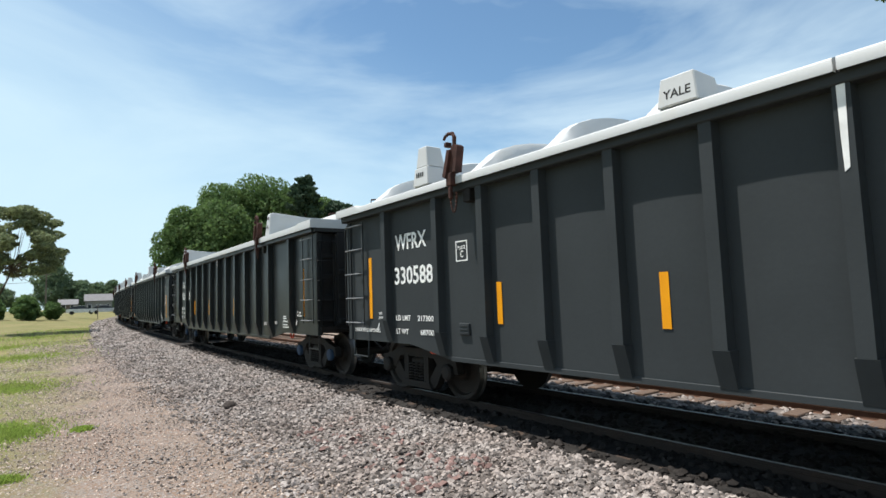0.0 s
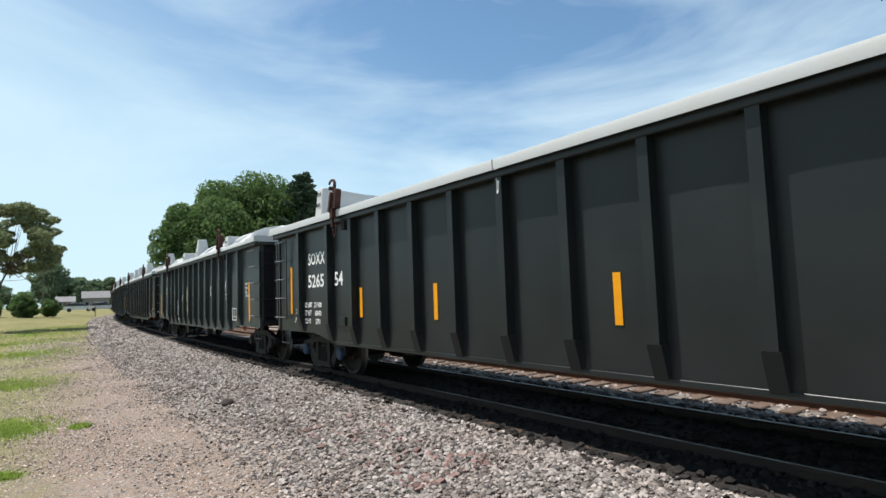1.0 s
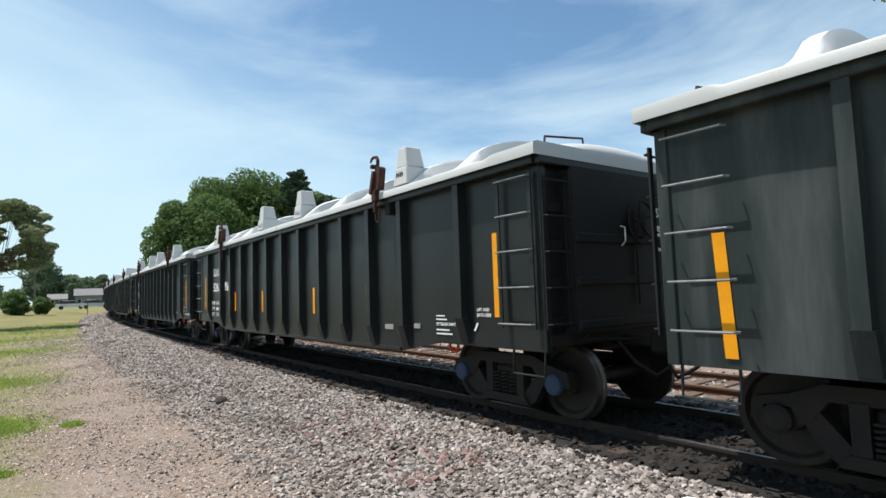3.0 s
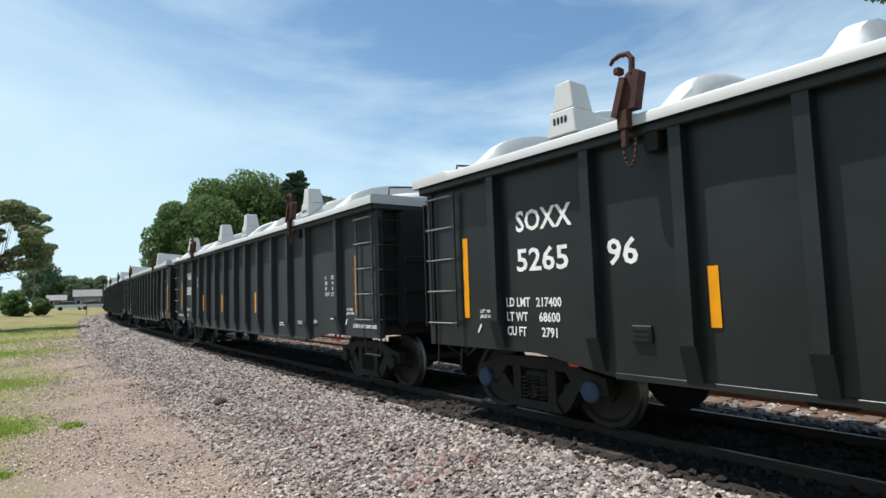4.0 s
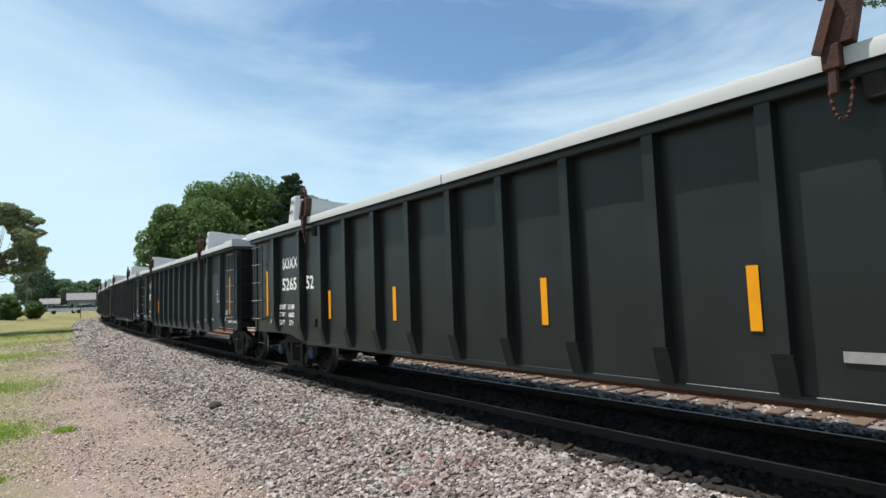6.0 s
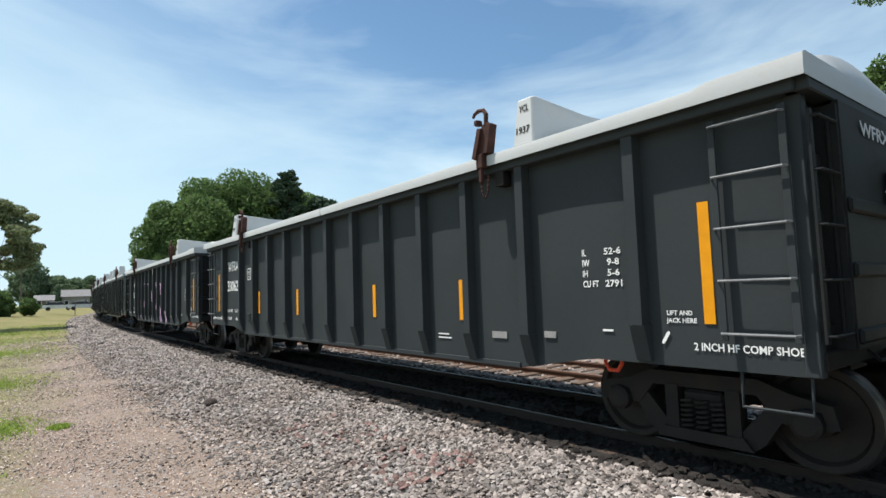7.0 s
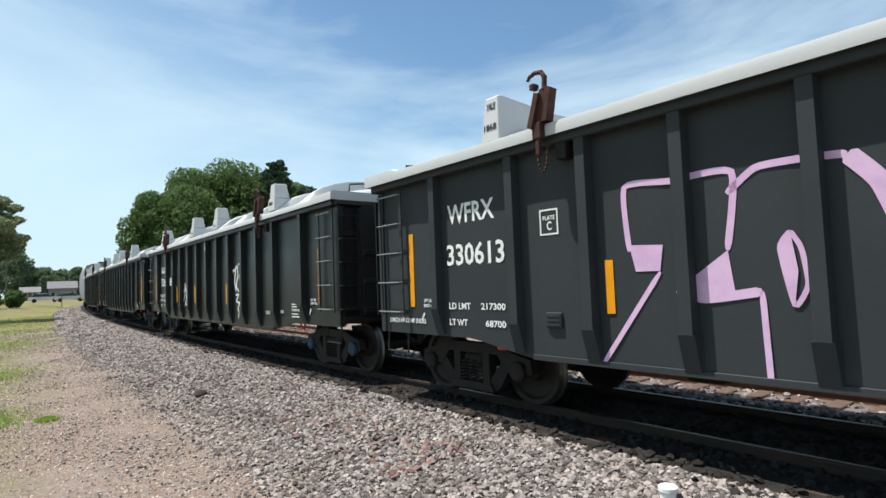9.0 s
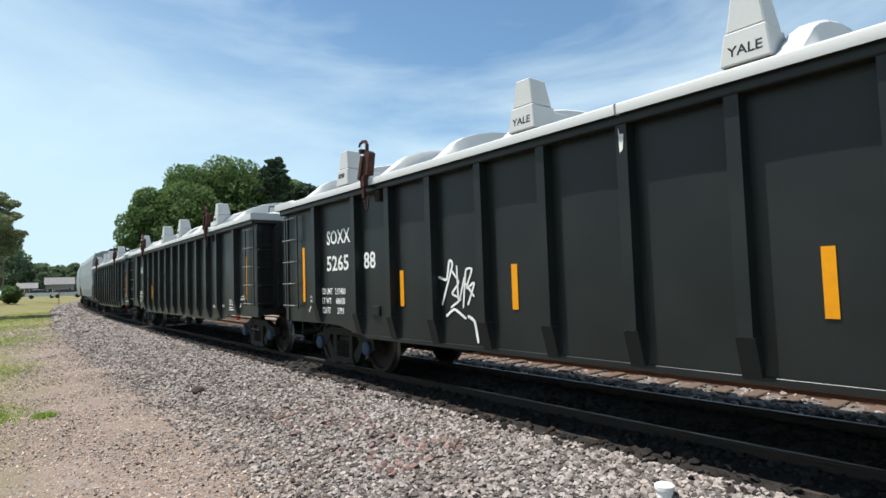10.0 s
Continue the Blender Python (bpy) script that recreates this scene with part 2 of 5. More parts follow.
def prism(bm, outline, a, b, axis="y"):
    """A closed outline of (x, z) drawn out from a to b along y (or of (y, z) along x, or (x, y) along z)."""
    def at(p, d):
        return {"y": (p[0], d, p[1]), "x": (d, p[0], p[1]), "z": (p[0], p[1], d)}[axis]
    lo, hi = [bm.verts.new(at(p, a)) for p in outline], [bm.verts.new(at(p, b)) for p in outline]
    k = len(outline)
    for i in range(k):
        j = (i + 1) % k
        bm.faces.new((lo[i], lo[j], hi[j], hi[i]))
    bm.faces.new(lo[::-1])
    bm.faces.new(hi)


def tube(bm, points, r, seg=8, cap=True):
    """A round bar along points; r is a radius or one for each point."""
    pts = [Vector(p) for p in points]
    rs = r if isinstance(r, (list, tuple)) else [r] * len(pts)
    rings, up = [], None
    for i, p in enumerate(pts):
        d = (pts[min(i + 1, len(pts) - 1)] - pts[max(i - 1, 0)]).normalized()
        if up is None:
            up = d.orthogonal().normalized()
        up = (up - d * up.dot(d)).normalized()
        w = d.cross(up)
        rings.append([bm.verts.new(p + (up * math.cos(2 * math.pi * k / seg) + w * math.sin(2 * math.pi * k / seg)) * rs[i])
                      for k in range(seg)])
    for a, c in zip(rings, rings[1:]):
        for k in range(seg):
            bm.faces.new((a[k], a[(k + 1) % seg], c[(k + 1) % seg], c[k]))
    if cap:
        bm.faces.new(rings[0][::-1])
        bm.faces.new(rings[-1])


def lathe(bm, profile, seg=28, axis="y"):
    """A turned body: profile of (distance along the axis, radius)."""
    rings = []
    for d, r in profile:
        ring = []
        for k in range(seg):
            a = 2 * math.pi * k / seg
            c, s = r * math.cos(a), r * math.sin(a)
            ring.append(bm.verts.new({"y": (c, d, s), "x": (d, c, s), "z": (c, s, d)}[axis]))
        rings.append(ring)
    for a, c in zip(rings, rings[1:]):
        for k in range(seg):
            bm.faces.new((a[k], a[(k + 1) % seg], c[(k + 1) % seg], c[k]))
    bm.faces.new(rings[0][::-1])
    bm.faces.new(rings[-1])


def mesh_of(name, bm, mat, smooth=False):
    bmesh.ops.recalc_face_normals(bm, faces=bm.faces)
    me = bpy.data.meshes.new(name)
    bm.to_mesh(me)
    bm.free()
    me.materials.append(mat)
    if smooth:
        for p in me.polygons:
            p.use_smooth = True
    return me


def part(name, bm, mat, parent, label="", at=None, smooth=False):
    """One mesh object under a thing or under a part; bm may also be finished mesh data."""
    me = bm if isinstance(bm, bpy.types.Mesh) else mesh_of(name, bm, mat, smooth)
    ob = new(name, me)
    ob.parent = parent
    if at is not None:
        ob.matrix_basis = at
    if label:
        ob["label"] = label
    return ob


def letters(text, w, h, mat, parent, m, name="lettering", label=""):
    """Raised paint in the built-in font, w by h metres; m puts its lower left corner."""
    cu = bpy.data.curves.new("text", "FONT")
    cu.body, cu.size, cu.extrude, cu.resolution_u, cu.space_line = text, 1.0, 0.0006, 2, 1.15
    cu.offset = 0.018
    tmp = bpy.data.objects.new("text", cu)
    me = bpy.data.meshes.new_from_object(tmp)
    bpy.data.objects.remove(tmp)
    xs, ys = [v.co.x for v in me.vertices], [v.co.y for v in me.vertices]
    x0, y0, kx, ky = min(xs), min(ys), w / (max(xs) - min(xs)), h / (max(ys) - min(ys))
    for v in me.vertices:
        v.co.x, v.co.y = (v.co.x - x0) * kx, (v.co.y - y0) * ky
    me.materials.clear()
    me.materials.append(mat)
    return part(name, me, mat, parent, label, at=m)


# ---- ground and tracks ----
GROUND = -0.42


def land(x, y):
    """Height of the ground: level by the line, rising a little towards the houses."""
    f = min(1.0, max(0.0, (math.hypot(x, y) - 55) / 60)) if x < -20 else 0.0
    return GROUND + 0.95 * f * f * (3 - 2 * f)


def ribbon(name, lats, us, mat, parent=None, kind="structure", label="", category=""):
    """A strip that follows the track: lats is a list of (lateral place, height)."""
    vs, fs, k = [], [], len(lats)
    for u in us:
        for lat, z in lats:
            vs.append(track(u, lat, z))
    for i in range(len(us) - 1):
        for j in range(k - 1):
            a = i * k + j
            fs.append((a, a + 1, a + k + 1, a + k))
    me = bpy.data.meshes.new(name)
    me.from_pydata(vs, [], fs)
    me.materials.append(mat)
    ob = new(name, me)
    if parent:
        ob.parent = parent
    else:
        tagged(ob, label, category, kind=kind)
    return ob


def build_ground():
    """One sheet to the horizon, finer near the line; 'beside' tells how far a place lies from the lawn's edge."""
    xs = sorted(set([-3000, -1500, -800, -400, -250, 250, 400, 800, 1500, 3000] + list(range(-200, 201, 10)) + list(range(-110, 20, 2))
                    + [i * 0.5 for i in range(-50, 31)]))
    ys = sorted(set([-3000, -1500, -800, -400, -250, 400, 800, 1500, 3000] + list(range(-200, 301, 10)) + list(range(0, 150, 2))
                    + [i * 0.5 for i in range(0, 71)]))
    vs, side = [], []
    line = np.stack([LINE_X, LINE_Y], 1)[::4]
    us = LINE_U[::4]
    for x in xs:
        for y in ys:
            near = abs(x) < 30 and -1 < y < 40
            k = int(np.argmin(((line - (x, y)) ** 2).sum(1)))
            u, a = float(us[k]), heading(float(us[k]))
            lat = math.sin(a) * (x - line[k][0]) - math.cos(a) * (y - line[k][1]) - HALF
            z = GROUND + (0.03 * noise.noise((x * 0.6, y * 0.6, 3.0)) if near else 0.0)
            z += (land(x, y) - GROUND) * min(1.0, max(0.0, (-lat - 4.5) / 8))
            vs.append((x, y, z))
            edge = -7.1 + min(max(u, 0) * 0.07, 4.4)
            side.append(lat - edge if lat < 8 else 20 - lat)
    k = len(ys)
    fs = [(i * k + j, (i + 1) * k + j, (i + 1) * k + j + 1, i * k + j + 1) for i in range(len(xs) - 1) for j in range(k - 1)]
    me = bpy.data.meshes.new("ground")
    me.from_pydata(vs, [], fs)
    me.materials.append(M["ground"])
    at = me.attributes.new("beside", "FLOAT", "POINT")
    at.data.foreach_set("value", side)
    for p in me.polygons:
        p.use_smooth = True
    tagged(new("ground", me), "brown gravelly soil with patches of dry and green grass", "ground", kind="structure")


build_ground()
US = [-120 + 4 * i for i in range(46)] + [68 + 8 * i for i in range(34)]
RAIL = -0.085
FAR_TRACK, FAR_DROP = 4.0, -0.25      # middle of the second track and the height of its rails
ribbon("ballast_bed", [(-3.9, GROUND - 0.05), (-3.35, GROUND + 0.05), (-1.75, -0.245), (-0.9, -0.20), (0.9, -0.20), (1.75, -0.245),
                       (2.2, -0.34), (2.6, -0.40), (FAR_TRACK + 1.6, -0.40), (FAR_TRACK + 3.6, GROUND - 0.1)], US, M["bed"],
       label="grey crushed-stone ballast under the two railway tracks", category="ballast")

# dark sheet that paints the train's shade onto the oily track bed
ribbon("shaded_oily_bed", [(-1.60, -0.233), (-0.9, -0.195), (0.9, -0.195), (1.7, -0.23)], US, M["shadebed"],
       label="oily ballast between and beside the rails, the train's shade put into its colour", category="ballast")


def rail_strip(lat, z, mat, top, label):
    """One rail: head, web and foot as one drawn-out section, its worn top a part of its own."""
    rail = ribbon("rail", [(lat + x, z + h) for x, h in ((-0.07, -0.172), (-0.07, -0.16), (-0.012, -0.14), (-0.008, -0.045),
                  (-0.035, -0.035), (-0.036, -0.004), (-0.032, 0.0), (0.032, 0.0), (0.036, -0.004), (0.035, -0.035), (0.008, -0.045),
                  (0.012, -0.14), (0.07, -0.16), (0.07, -0.172))], US, mat, label=label, category="rail")
    if top:
        ribbon("rail_top", [(lat - 0.020, z + 0.002), (lat + 0.020, z + 0.002)], US, top, parent=rail)["label"] = "polished running surface"


for lat in (-0.745, 0.745):
    rail_strip(lat, RAIL, M["rail"], M["railtop"], "steel rail with a polished top on wooden ties, sides darkened for the train's shade")
    rail_strip(FAR_TRACK + lat, FAR_DROP, M["railrust"], None, "rusty brown steel rail of the second track")

# ---- gondolas ----
END, WIDE, BAY = 1.484, 1.475, 1.0332
TOP, DEEP, SILL = 3.116, 0.637, 0.81
POSTS = [END, END + WIDE] + [END + WIDE + BAY * i for i in range(1, 11)] + [END + 2 * WIDE + 10 * BAY]
OLD_POSTS = [1.80] + [2.96 + 0.968 * i for i in range(6)] + [8.76, 9.72, 10.66, 11.56, 12.40, 13.30, 14.70]     # the weathered car has one bay more
SKIN = 1.46


def sill_z(s):
    """Height of the side's lower edge, s metres from the front end: raised over the trucks, deep between them."""
    a, b = 2.1, 3.1
    s = min(s, LENGTH - s)
    return SILL if s < a else DEEP if s > b else SILL + (DEEP - SILL) * (s - a) / (b - a)


def side_skin(sign, posts):
    """The side sheet: bays slightly dished between the posts, with thickness."""
    bm = bmesh.new()
    edges = [0.05] + posts + [LENGTH - 0.05]
    cols = []
    for s0, s1 in zip(edges, edges[1:]):
        for i in range(8):
            f = i / 8
            cols.append((s0 + (s1 - s0) * f, math.sin(math.pi * f)))
    cols.append((edges[-1], 0))
    rows = 7
    grid = []
    for s, bulge in cols:
        line = []
        z0 = sill_z(s)
        for r in range(rows + 1):
            g = r / rows
            z = z0 + (TOP - z0) * g
            line.append((LENGTH / 2 - s, sign * (SKIN - 0.007 + 0.011 * bulge * math.sin(math.pi * g)), z))
        grid.append(line)
    out = [[bm.verts.new(p) for p in line] for line in grid]
    inn = [[bm.verts.new((p[0], p[1] - sign * 0.03, p[2])) for p in line] for line in grid]
    for g in (out, inn):
        for a, b in zip(g, g[1:]):
            for i in range(rows):
                bm.faces.new((a[i], a[i + 1], b[i + 1], b[i]))
    for a, b, c, d in zip(out, out[1:], inn, inn[1:]):
        bm.faces.new((a[0], b[0], d[0], c[0]))
        bm.faces.new((a[-1], b[-1], d[-1], c[-1]))
    for o, i in ((out[0], inn[0]), (out[-1], inn[-1])):
        for r in range(rows):
            bm.faces.new((o[r], o[r + 1], i[r + 1], i[r]))
    return bm


def post_mesh(sign, drop):
    """A side post: a channel with a flared gusset that wraps under the sill; its origin is at the sill."""
    bm = bmesh.new()
    h = TOP - drop
    y0, y1 = sign * (SKIN - 0.005), sign * HALF
    w = 0.07
    prism(bm, [(-w, y0), (w, y0), (w * 0.85, y1), (-w * 0.85, y1)], 0.36, h - 0.02, axis="z")
    # gusset: narrows in depth downwards and widens a little
    top = [(-w * 1.25, y0), (w * 1.25, y0), (w * 1.1, y1 + sign * 0.004), (-w * 1.1, y1 + sign * 0.004)]
    low = [(-w * 1.25, y0), (w * 1.25, y0), (w * 1.1, y0 + sign * 0.03), (-w * 1.1, y0 + sign * 0.03)]
    a = [bm.verts.new((x, y, 0.37)) for x, y in top]
    b = [bm.verts.new((x, y, 0.03)) for x, y in low]
    for i in range(4):
        bm.faces.new((a[i], a[(i + 1) % 4], b[(i + 1) % 4], b[i]))
    bm.faces.new(a)
    bm.faces.new(b)
    return bm


def wheelset_mesh():
    bm = bmesh.new()
    r = 0.457
    for s in (-1, 1):
        lathe(bm, [(s * 0.690, r + 0.022), (s * 0.715, r + 0.012), (s * 0.73, r), (s * 0.815, r - 0.006), (s * 0.82, r - 0.02),
                   (s * 0.815, r - 0.07), (s * 0.765, r - 0.10), (s * 0.75, 0.16), (s * 0.83, 0.14), (s * 0.84, 0.09),
                   (s * 1.08, 0.085), (s * 1.08, 0.03)], seg=36)
        lathe(bm, [(s * 0.60, 0.09), (s * 0.67, 0.13), (s * 0.685, 0.16), (s * 0.70, r - 0.09), (s * 0.688, r - 0.03), (s * 0.69, r + 0.022)], seg=36)
    lathe(bm, [(-0.70, 0.085), (0.70, 0.085)], seg=14)
    me = mesh_of("wheelset", bm, M["wheel"])
    me.materials.append(M["tread"])
    for p in me.polygons:
        c = p.center
        if 0.70 < abs(c.y) < 0.818 and math.hypot(c.x, c.z) > r - 0.012:
            p.material_index = 1
    return me


def frame_mesh(sign):
    """A cast side frame seen from the side: arched top member, thick diagonals, a heavy spring seat, pedestals over the axle ends."""
    bm = bmesh.new()
    y0, y1 = sign * 0.94, sign * 1.07
    prism(bm, [(-1.12, 0.44), (-1.08, 0.62), (-0.78, 0.68), (-0.52, 0.78), (0.52, 0.78), (0.78, 0.68), (1.08, 0.62), (1.12, 0.44),
               (1.03, 0.42), (1.0, 0.56), (0.78, 0.56), (0.74, 0.42), (0.66, 0.44), (0.50, 0.64), (-0.50, 0.64), (-0.66, 0.44), (-0.74, 0.42), (-0.78, 0.56),
               (-1.0, 0.56), (-1.03, 0.42)], y0, y1)
    for m in (-1, 1):
        prism(bm, [(m * 0.80, 0.60), (m * 0.62, 0.60), (m * 0.34, 0.28), (m * 0.30, 0.15), (m * 0.46, 0.15), (m * 0.55, 0.22)], y0 - sign * 0.01, y1 - sign * 0.01)
        prism(bm, [(m * 0.36, 0.66), (m * 0.23, 0.66), (m * 0.23, 0.22), (m * 0.36, 0.22)], y0 + sign * 0.01, y1 + sign * 0.015)
    prism(bm, [(-0.46, 0.145), (0.46, 0.145), (0.38, 0.25), (-0.38, 0.25)], y0 - sign * 0.03, y1 + sign * 0.035)
    return mesh_of("side_frame", bm, M["dark"])


def spring_mesh(sign):
    bm = bmesh.new()
    pts = [(0.064 * math.cos(a), sign * 1.035 + 0.064 * math.sin(a), 0.25 + 0.28 * a / (12 * math.pi)) for a in
           [i * math.pi / 4 for i in range(49)]]
    tube(bm, pts, 0.017, seg=5)
    return mesh_of("spring", bm, M["dark"])


def cap_mesh(sign):
    bm = bmesh.new()
    lathe(bm, [(sign * 1.06, 0.13), (sign * 1.12, 0.125), (sign * 1.14, 0.09), (sign * 1.14, 0.02)], seg=16)
    return bm


SHARED = {}


def shared(key, make):
    if key not in SHARED:
        SHARED[key] = make()
    return SHARED[key]


SPINNING = []
AXLE = 0.889
TRUCK, REAR_TRUCK = 1.17, 1.64     # truck centres from the front and the rear end of the body


def add_truck(car, x, caps="dark"):
    bm = bmesh.new()
    box(bm, -0.20, 0.20, -1.05, 1.05, 0.42, 0.62, 0.03)
    box(bm, -0.22, 0.22, -0.5, 0.5, 0.62, 0.80)
    truck = part("truck", shared("bolster", lambda: mesh_of("truck", bm, M["dark"])), None, car, "grimy cast-steel truck", at=pose(x, 0, RAIL))
    for s in (-1, 1):
        part("side_frame", shared(("frame", s), lambda: frame_mesh(s)), None, truck)
        for dx in (-0.15, 0.0, 0.15):
            part("spring", shared(("spring", s), lambda: spring_mesh(s)), None, truck, at=pose(dx, 0, 0))
    for dx in (-AXLE, AXLE):
        ws = part("wheelset", shared("wheelset", wheelset_mesh), None, truck, at=pose(dx, 0, 0.457))
        SPINNING.append((ws, dx))
        part("bearing_cap", shared(("cap", caps), lambda: mesh_of("bearing_cap", cap_mesh(-1), M[caps])), None, truck,
             "blue bearing cap" if caps == "blue" else "", at=pose(dx, 0, 0.457))


def ladder(car, mat, x, y, z0, z1, w, along, n=4, stiles=True):
    """A grab-iron ladder: two stiles and n round rungs; along is 'x' on a side and 'y' on an end."""
    bm = bmesh.new()
    for e in (-w / 2, w / 2):
        if along == "x":
            box(bm, x + e - 0.03, x + e + 0.03, y - 0.012, y + 0.012, z0 - 0.06, z1 + 0.06, 0.004)
        else:
            box(bm, x - 0.012, x + 0.012, y + e - 0.03, y + e + 0.03, z0 - 0.06, z1 + 0.06, 0.004)
    if stiles:
        lad = part("ladder", bm, mat, car)
    else:
        bm.free()
        lad = car
    for i in range(n):
        z = z0 + (z1 - z0) * i / (n - 1)
        r = bmesh.new()
        if along == "x":
            o = -0.055 if y < 0 else 0.055
            tube(r, [(x - w / 2 - 0.02, y, z), (x - w / 2, y + o, z), (x + w / 2, y + o, z), (x + w / 2 + 0.02, y, z)], 0.012, seg=6)
        else:
            o = 0.055 if x > 0 else -0.055
            tube(r, [(x, y - w / 2 - 0.02, z), (x + o, y - w / 2, z), (x + o, y + w / 2, z), (x, y + w / 2 + 0.02, z)], 0.012, seg=6)
        part("rung" if stiles else "grab_iron", r, M["worn"] if along == "x" and y < 0 else mat, lad)
    return lad


def arch(y, rise):
    """Height of the cover's crown over its edge at y."""
    return rise * (1 - (y / 1.55) ** 2)


def cover_mesh(front, style):
    """Half a car's white moulded cover, front or rear: skirt, crown and a raised shoulder at the end of the car.
    The ribbed kind swells between its stacking posts and carries arched hoops."""
    bm = bmesh.new()
    half = [1.66, 1.665, 1.655, 1.60, 1.40, 1.30, 1.15, 0.9, 0.6, 0.3]
    ys = [-y for y in half] + [0.0] + half[::-1]
    reach = LENGTH / 2 + 0.10
    n = 220 if style == "ribbed" else 56
    low, k = TOP - 0.035, len(ys)
    lines = []
    for i in range(n + 1):
        x = 0.012 + (reach - 0.012) * i / n
        e = reach - x
        shoulder = 0.035 * min(1, max(0, (0.85 - e) / 0.12))
        crown = (0.17 if style == "ribbed" else 0.33) * min(1.0, (e / 0.12) ** 0.5)
        hoop = 0.0
        if style == "ribbed":
            hoop = max(math.exp(-((e - 1.42 - 1.33 * rib) / 0.125) ** 8) for rib in range(5))
        lip = 0.125 if style == "ribbed" else 0.155
        line = []
        for j, y in enumerate(ys):
            a = abs(y)
            if j in (0, k - 1):
                z = low
            elif j in (1, k - 2):
                z = low + 0.09
            elif j in (2, k - 3):
                z = low + lip - 0.02 + shoulder
            elif j in (3, k - 4):
                z = low + lip + shoulder
            else:
                rise = crown * (1 - (a / 1.42) ** 2.2)
                rise += hoop * max(0.0, 0.52 * max(0.0, 1 - (a / 1.47) ** 2) ** 0.5 - rise)
                z = low + lip + max(shoulder, rise + 0.01)
            line.append(bm.verts.new((x if front else -x, y, z)))
        lines.append(line)
    for a, b in zip(lines, lines[1:]):
        for j in range(k - 1):
            bm.faces.new((a[j], a[j + 1], b[j + 1], b[j]))
    bm.faces.new(lines[0])
    bm.faces.new(lines[-1])
    me = mesh_of("cover", bm, M["white"], smooth=True)
    me.set_sharp_from_angle(angle=radians(38))
    return me


def cover(car, front, style):
    c = part("cover", shared(("cover", front, style), lambda: cover_mesh(front, style)), None, car, "white moulded cover")
    bm = bmesh.new()
    x = (LENGTH / 2 - 0.25) * (1 if front else -1)
    tube(bm, [(x, -1.1, TOP + 0.16), (x, -1.08, TOP + 0.33), (x, -0.35, TOP + 0.40), (x, -0.33, TOP + 0.2)], 0.016, seg=6)
    part("lifting_bail", bm, M["rust"], c)
    return c


def frustum(bm, lo, hi, za, zb):
    """A tapered block between two rectangles (x0, x1, y0, y1) at two heights."""
    a = [bm.verts.new((x, y, za)) for x, y in ((lo[0], lo[2]), (lo[1], lo[2]), (lo[1], lo[3]), (lo[0], lo[3]))]
    b = [bm.verts.new((x, y, zb)) for x, y in ((hi[0], hi[2]), (hi[1], hi[2]), (hi[1], hi[3]), (hi[0], hi[3]))]
    for i in range(4):
        bm.faces.new((a[i], a[(i + 1) % 4], b[(i + 1) % 4], b[i]))
    bm.faces.new(a)
    bm.faces.new(b)


def post_block(sign, tall):
    """A stepped, tapered stacking post at the cover's edge with a saddle that falls away towards the crown."""
    bm = bmesh.new()
    z0 = TOP + 0.10
    f = lambda a, b: sorted((sign * a, sign * b))
    frustum(bm, (-0.20, 0.20, *f(1.64, 1.18)), (-0.165, 0.165, *f(1.615, 1.24)), z0, z0 + 0.28)
    frustum(bm, (-0.16, 0.16, *f(1.3, 0.5)), (-0.10, 0.10, *f(1.3, 0.9)), z0 + 0.08, z0 + 0.27)
    if tall:
        frustum(bm, (-0.152, 0.152, *f(1.60, 1.26)), (-0.105, 0.105, *f(1.58, 1.31)), z0 + 0.285, z0 + 0.60)
    bmesh.ops.bevel(bm, geom=list(bm.edges), offset=0.012, segments=1, affect="EDGES")
    return mesh_of("stacking_post", bm, M["white"])


def bars(parent, x, z, count, w, h, mat, y, gap=0.022):
    """A row of plain bars where writing cannot be given."""
    bm = bmesh.new()
    for i in range(count):
        a = x + i * (w + gap)
        prism(bm, [(a, z), (a + w, z), (a + w, z + h), (a, z + h)], y, y - 0.003)
    return part("stencil_bar", bm, mat, parent, "black stencil bars")


def stack_post(cov, x, sign, tall=True, word=""):
    part("stacking_post", shared(("stack", sign, tall), lambda: post_block(sign, tall)), None, cov, at=pose(x, 0, 0))
    if sign < 0 and word:
        letters(word, 0.27, 0.085, M["ink"], cov, pose(x - 0.135, -1.6345, TOP + 0.17, 85, 0, 0), "stencil", "black stencilled letters")
    elif sign < 0:
        bars(cov, x - 0.11, TOP + 0.23, 4, 0.03, 0.075, M["ink"], -1.628)


def saddle_block():
    """A beam right across the smooth covers, tall at its ends and lower over the crown."""
    bm = bmesh.new()
    z0 = TOP + 0.10
    prof = [(-1.63, z0), (-1.575, z0 + 0.56), (-1.50, z0 + 0.58), (-0.6, z0 + 0.50), (0.6, z0 + 0.50), (1.50, z0 + 0.58), (1.575, z0 + 0.56), (1.63, z0)]
    wide = [0.16, 0.115, 0.11, 0.10, 0.10, 0.11, 0.115, 0.16]
    a = [bm.verts.new((-w, *p)) for p, w in zip(prof, wide)]
    b = [bm.verts.new((w, *p)) for p, w in zip(prof, wide)]
    k = len(prof)
    for i in range(k):
        bm.faces.new((a[i], a[(i + 1) % k], b[(i + 1) % k], b[i]))
    bm.faces.new(a)
    bm.faces.new(b)
    bmesh.ops.bevel(bm, geom=list(bm.edges), offset=0.014, segments=1, affect="EDGES")
    return mesh_of("saddle_beam", bm, M["white"])


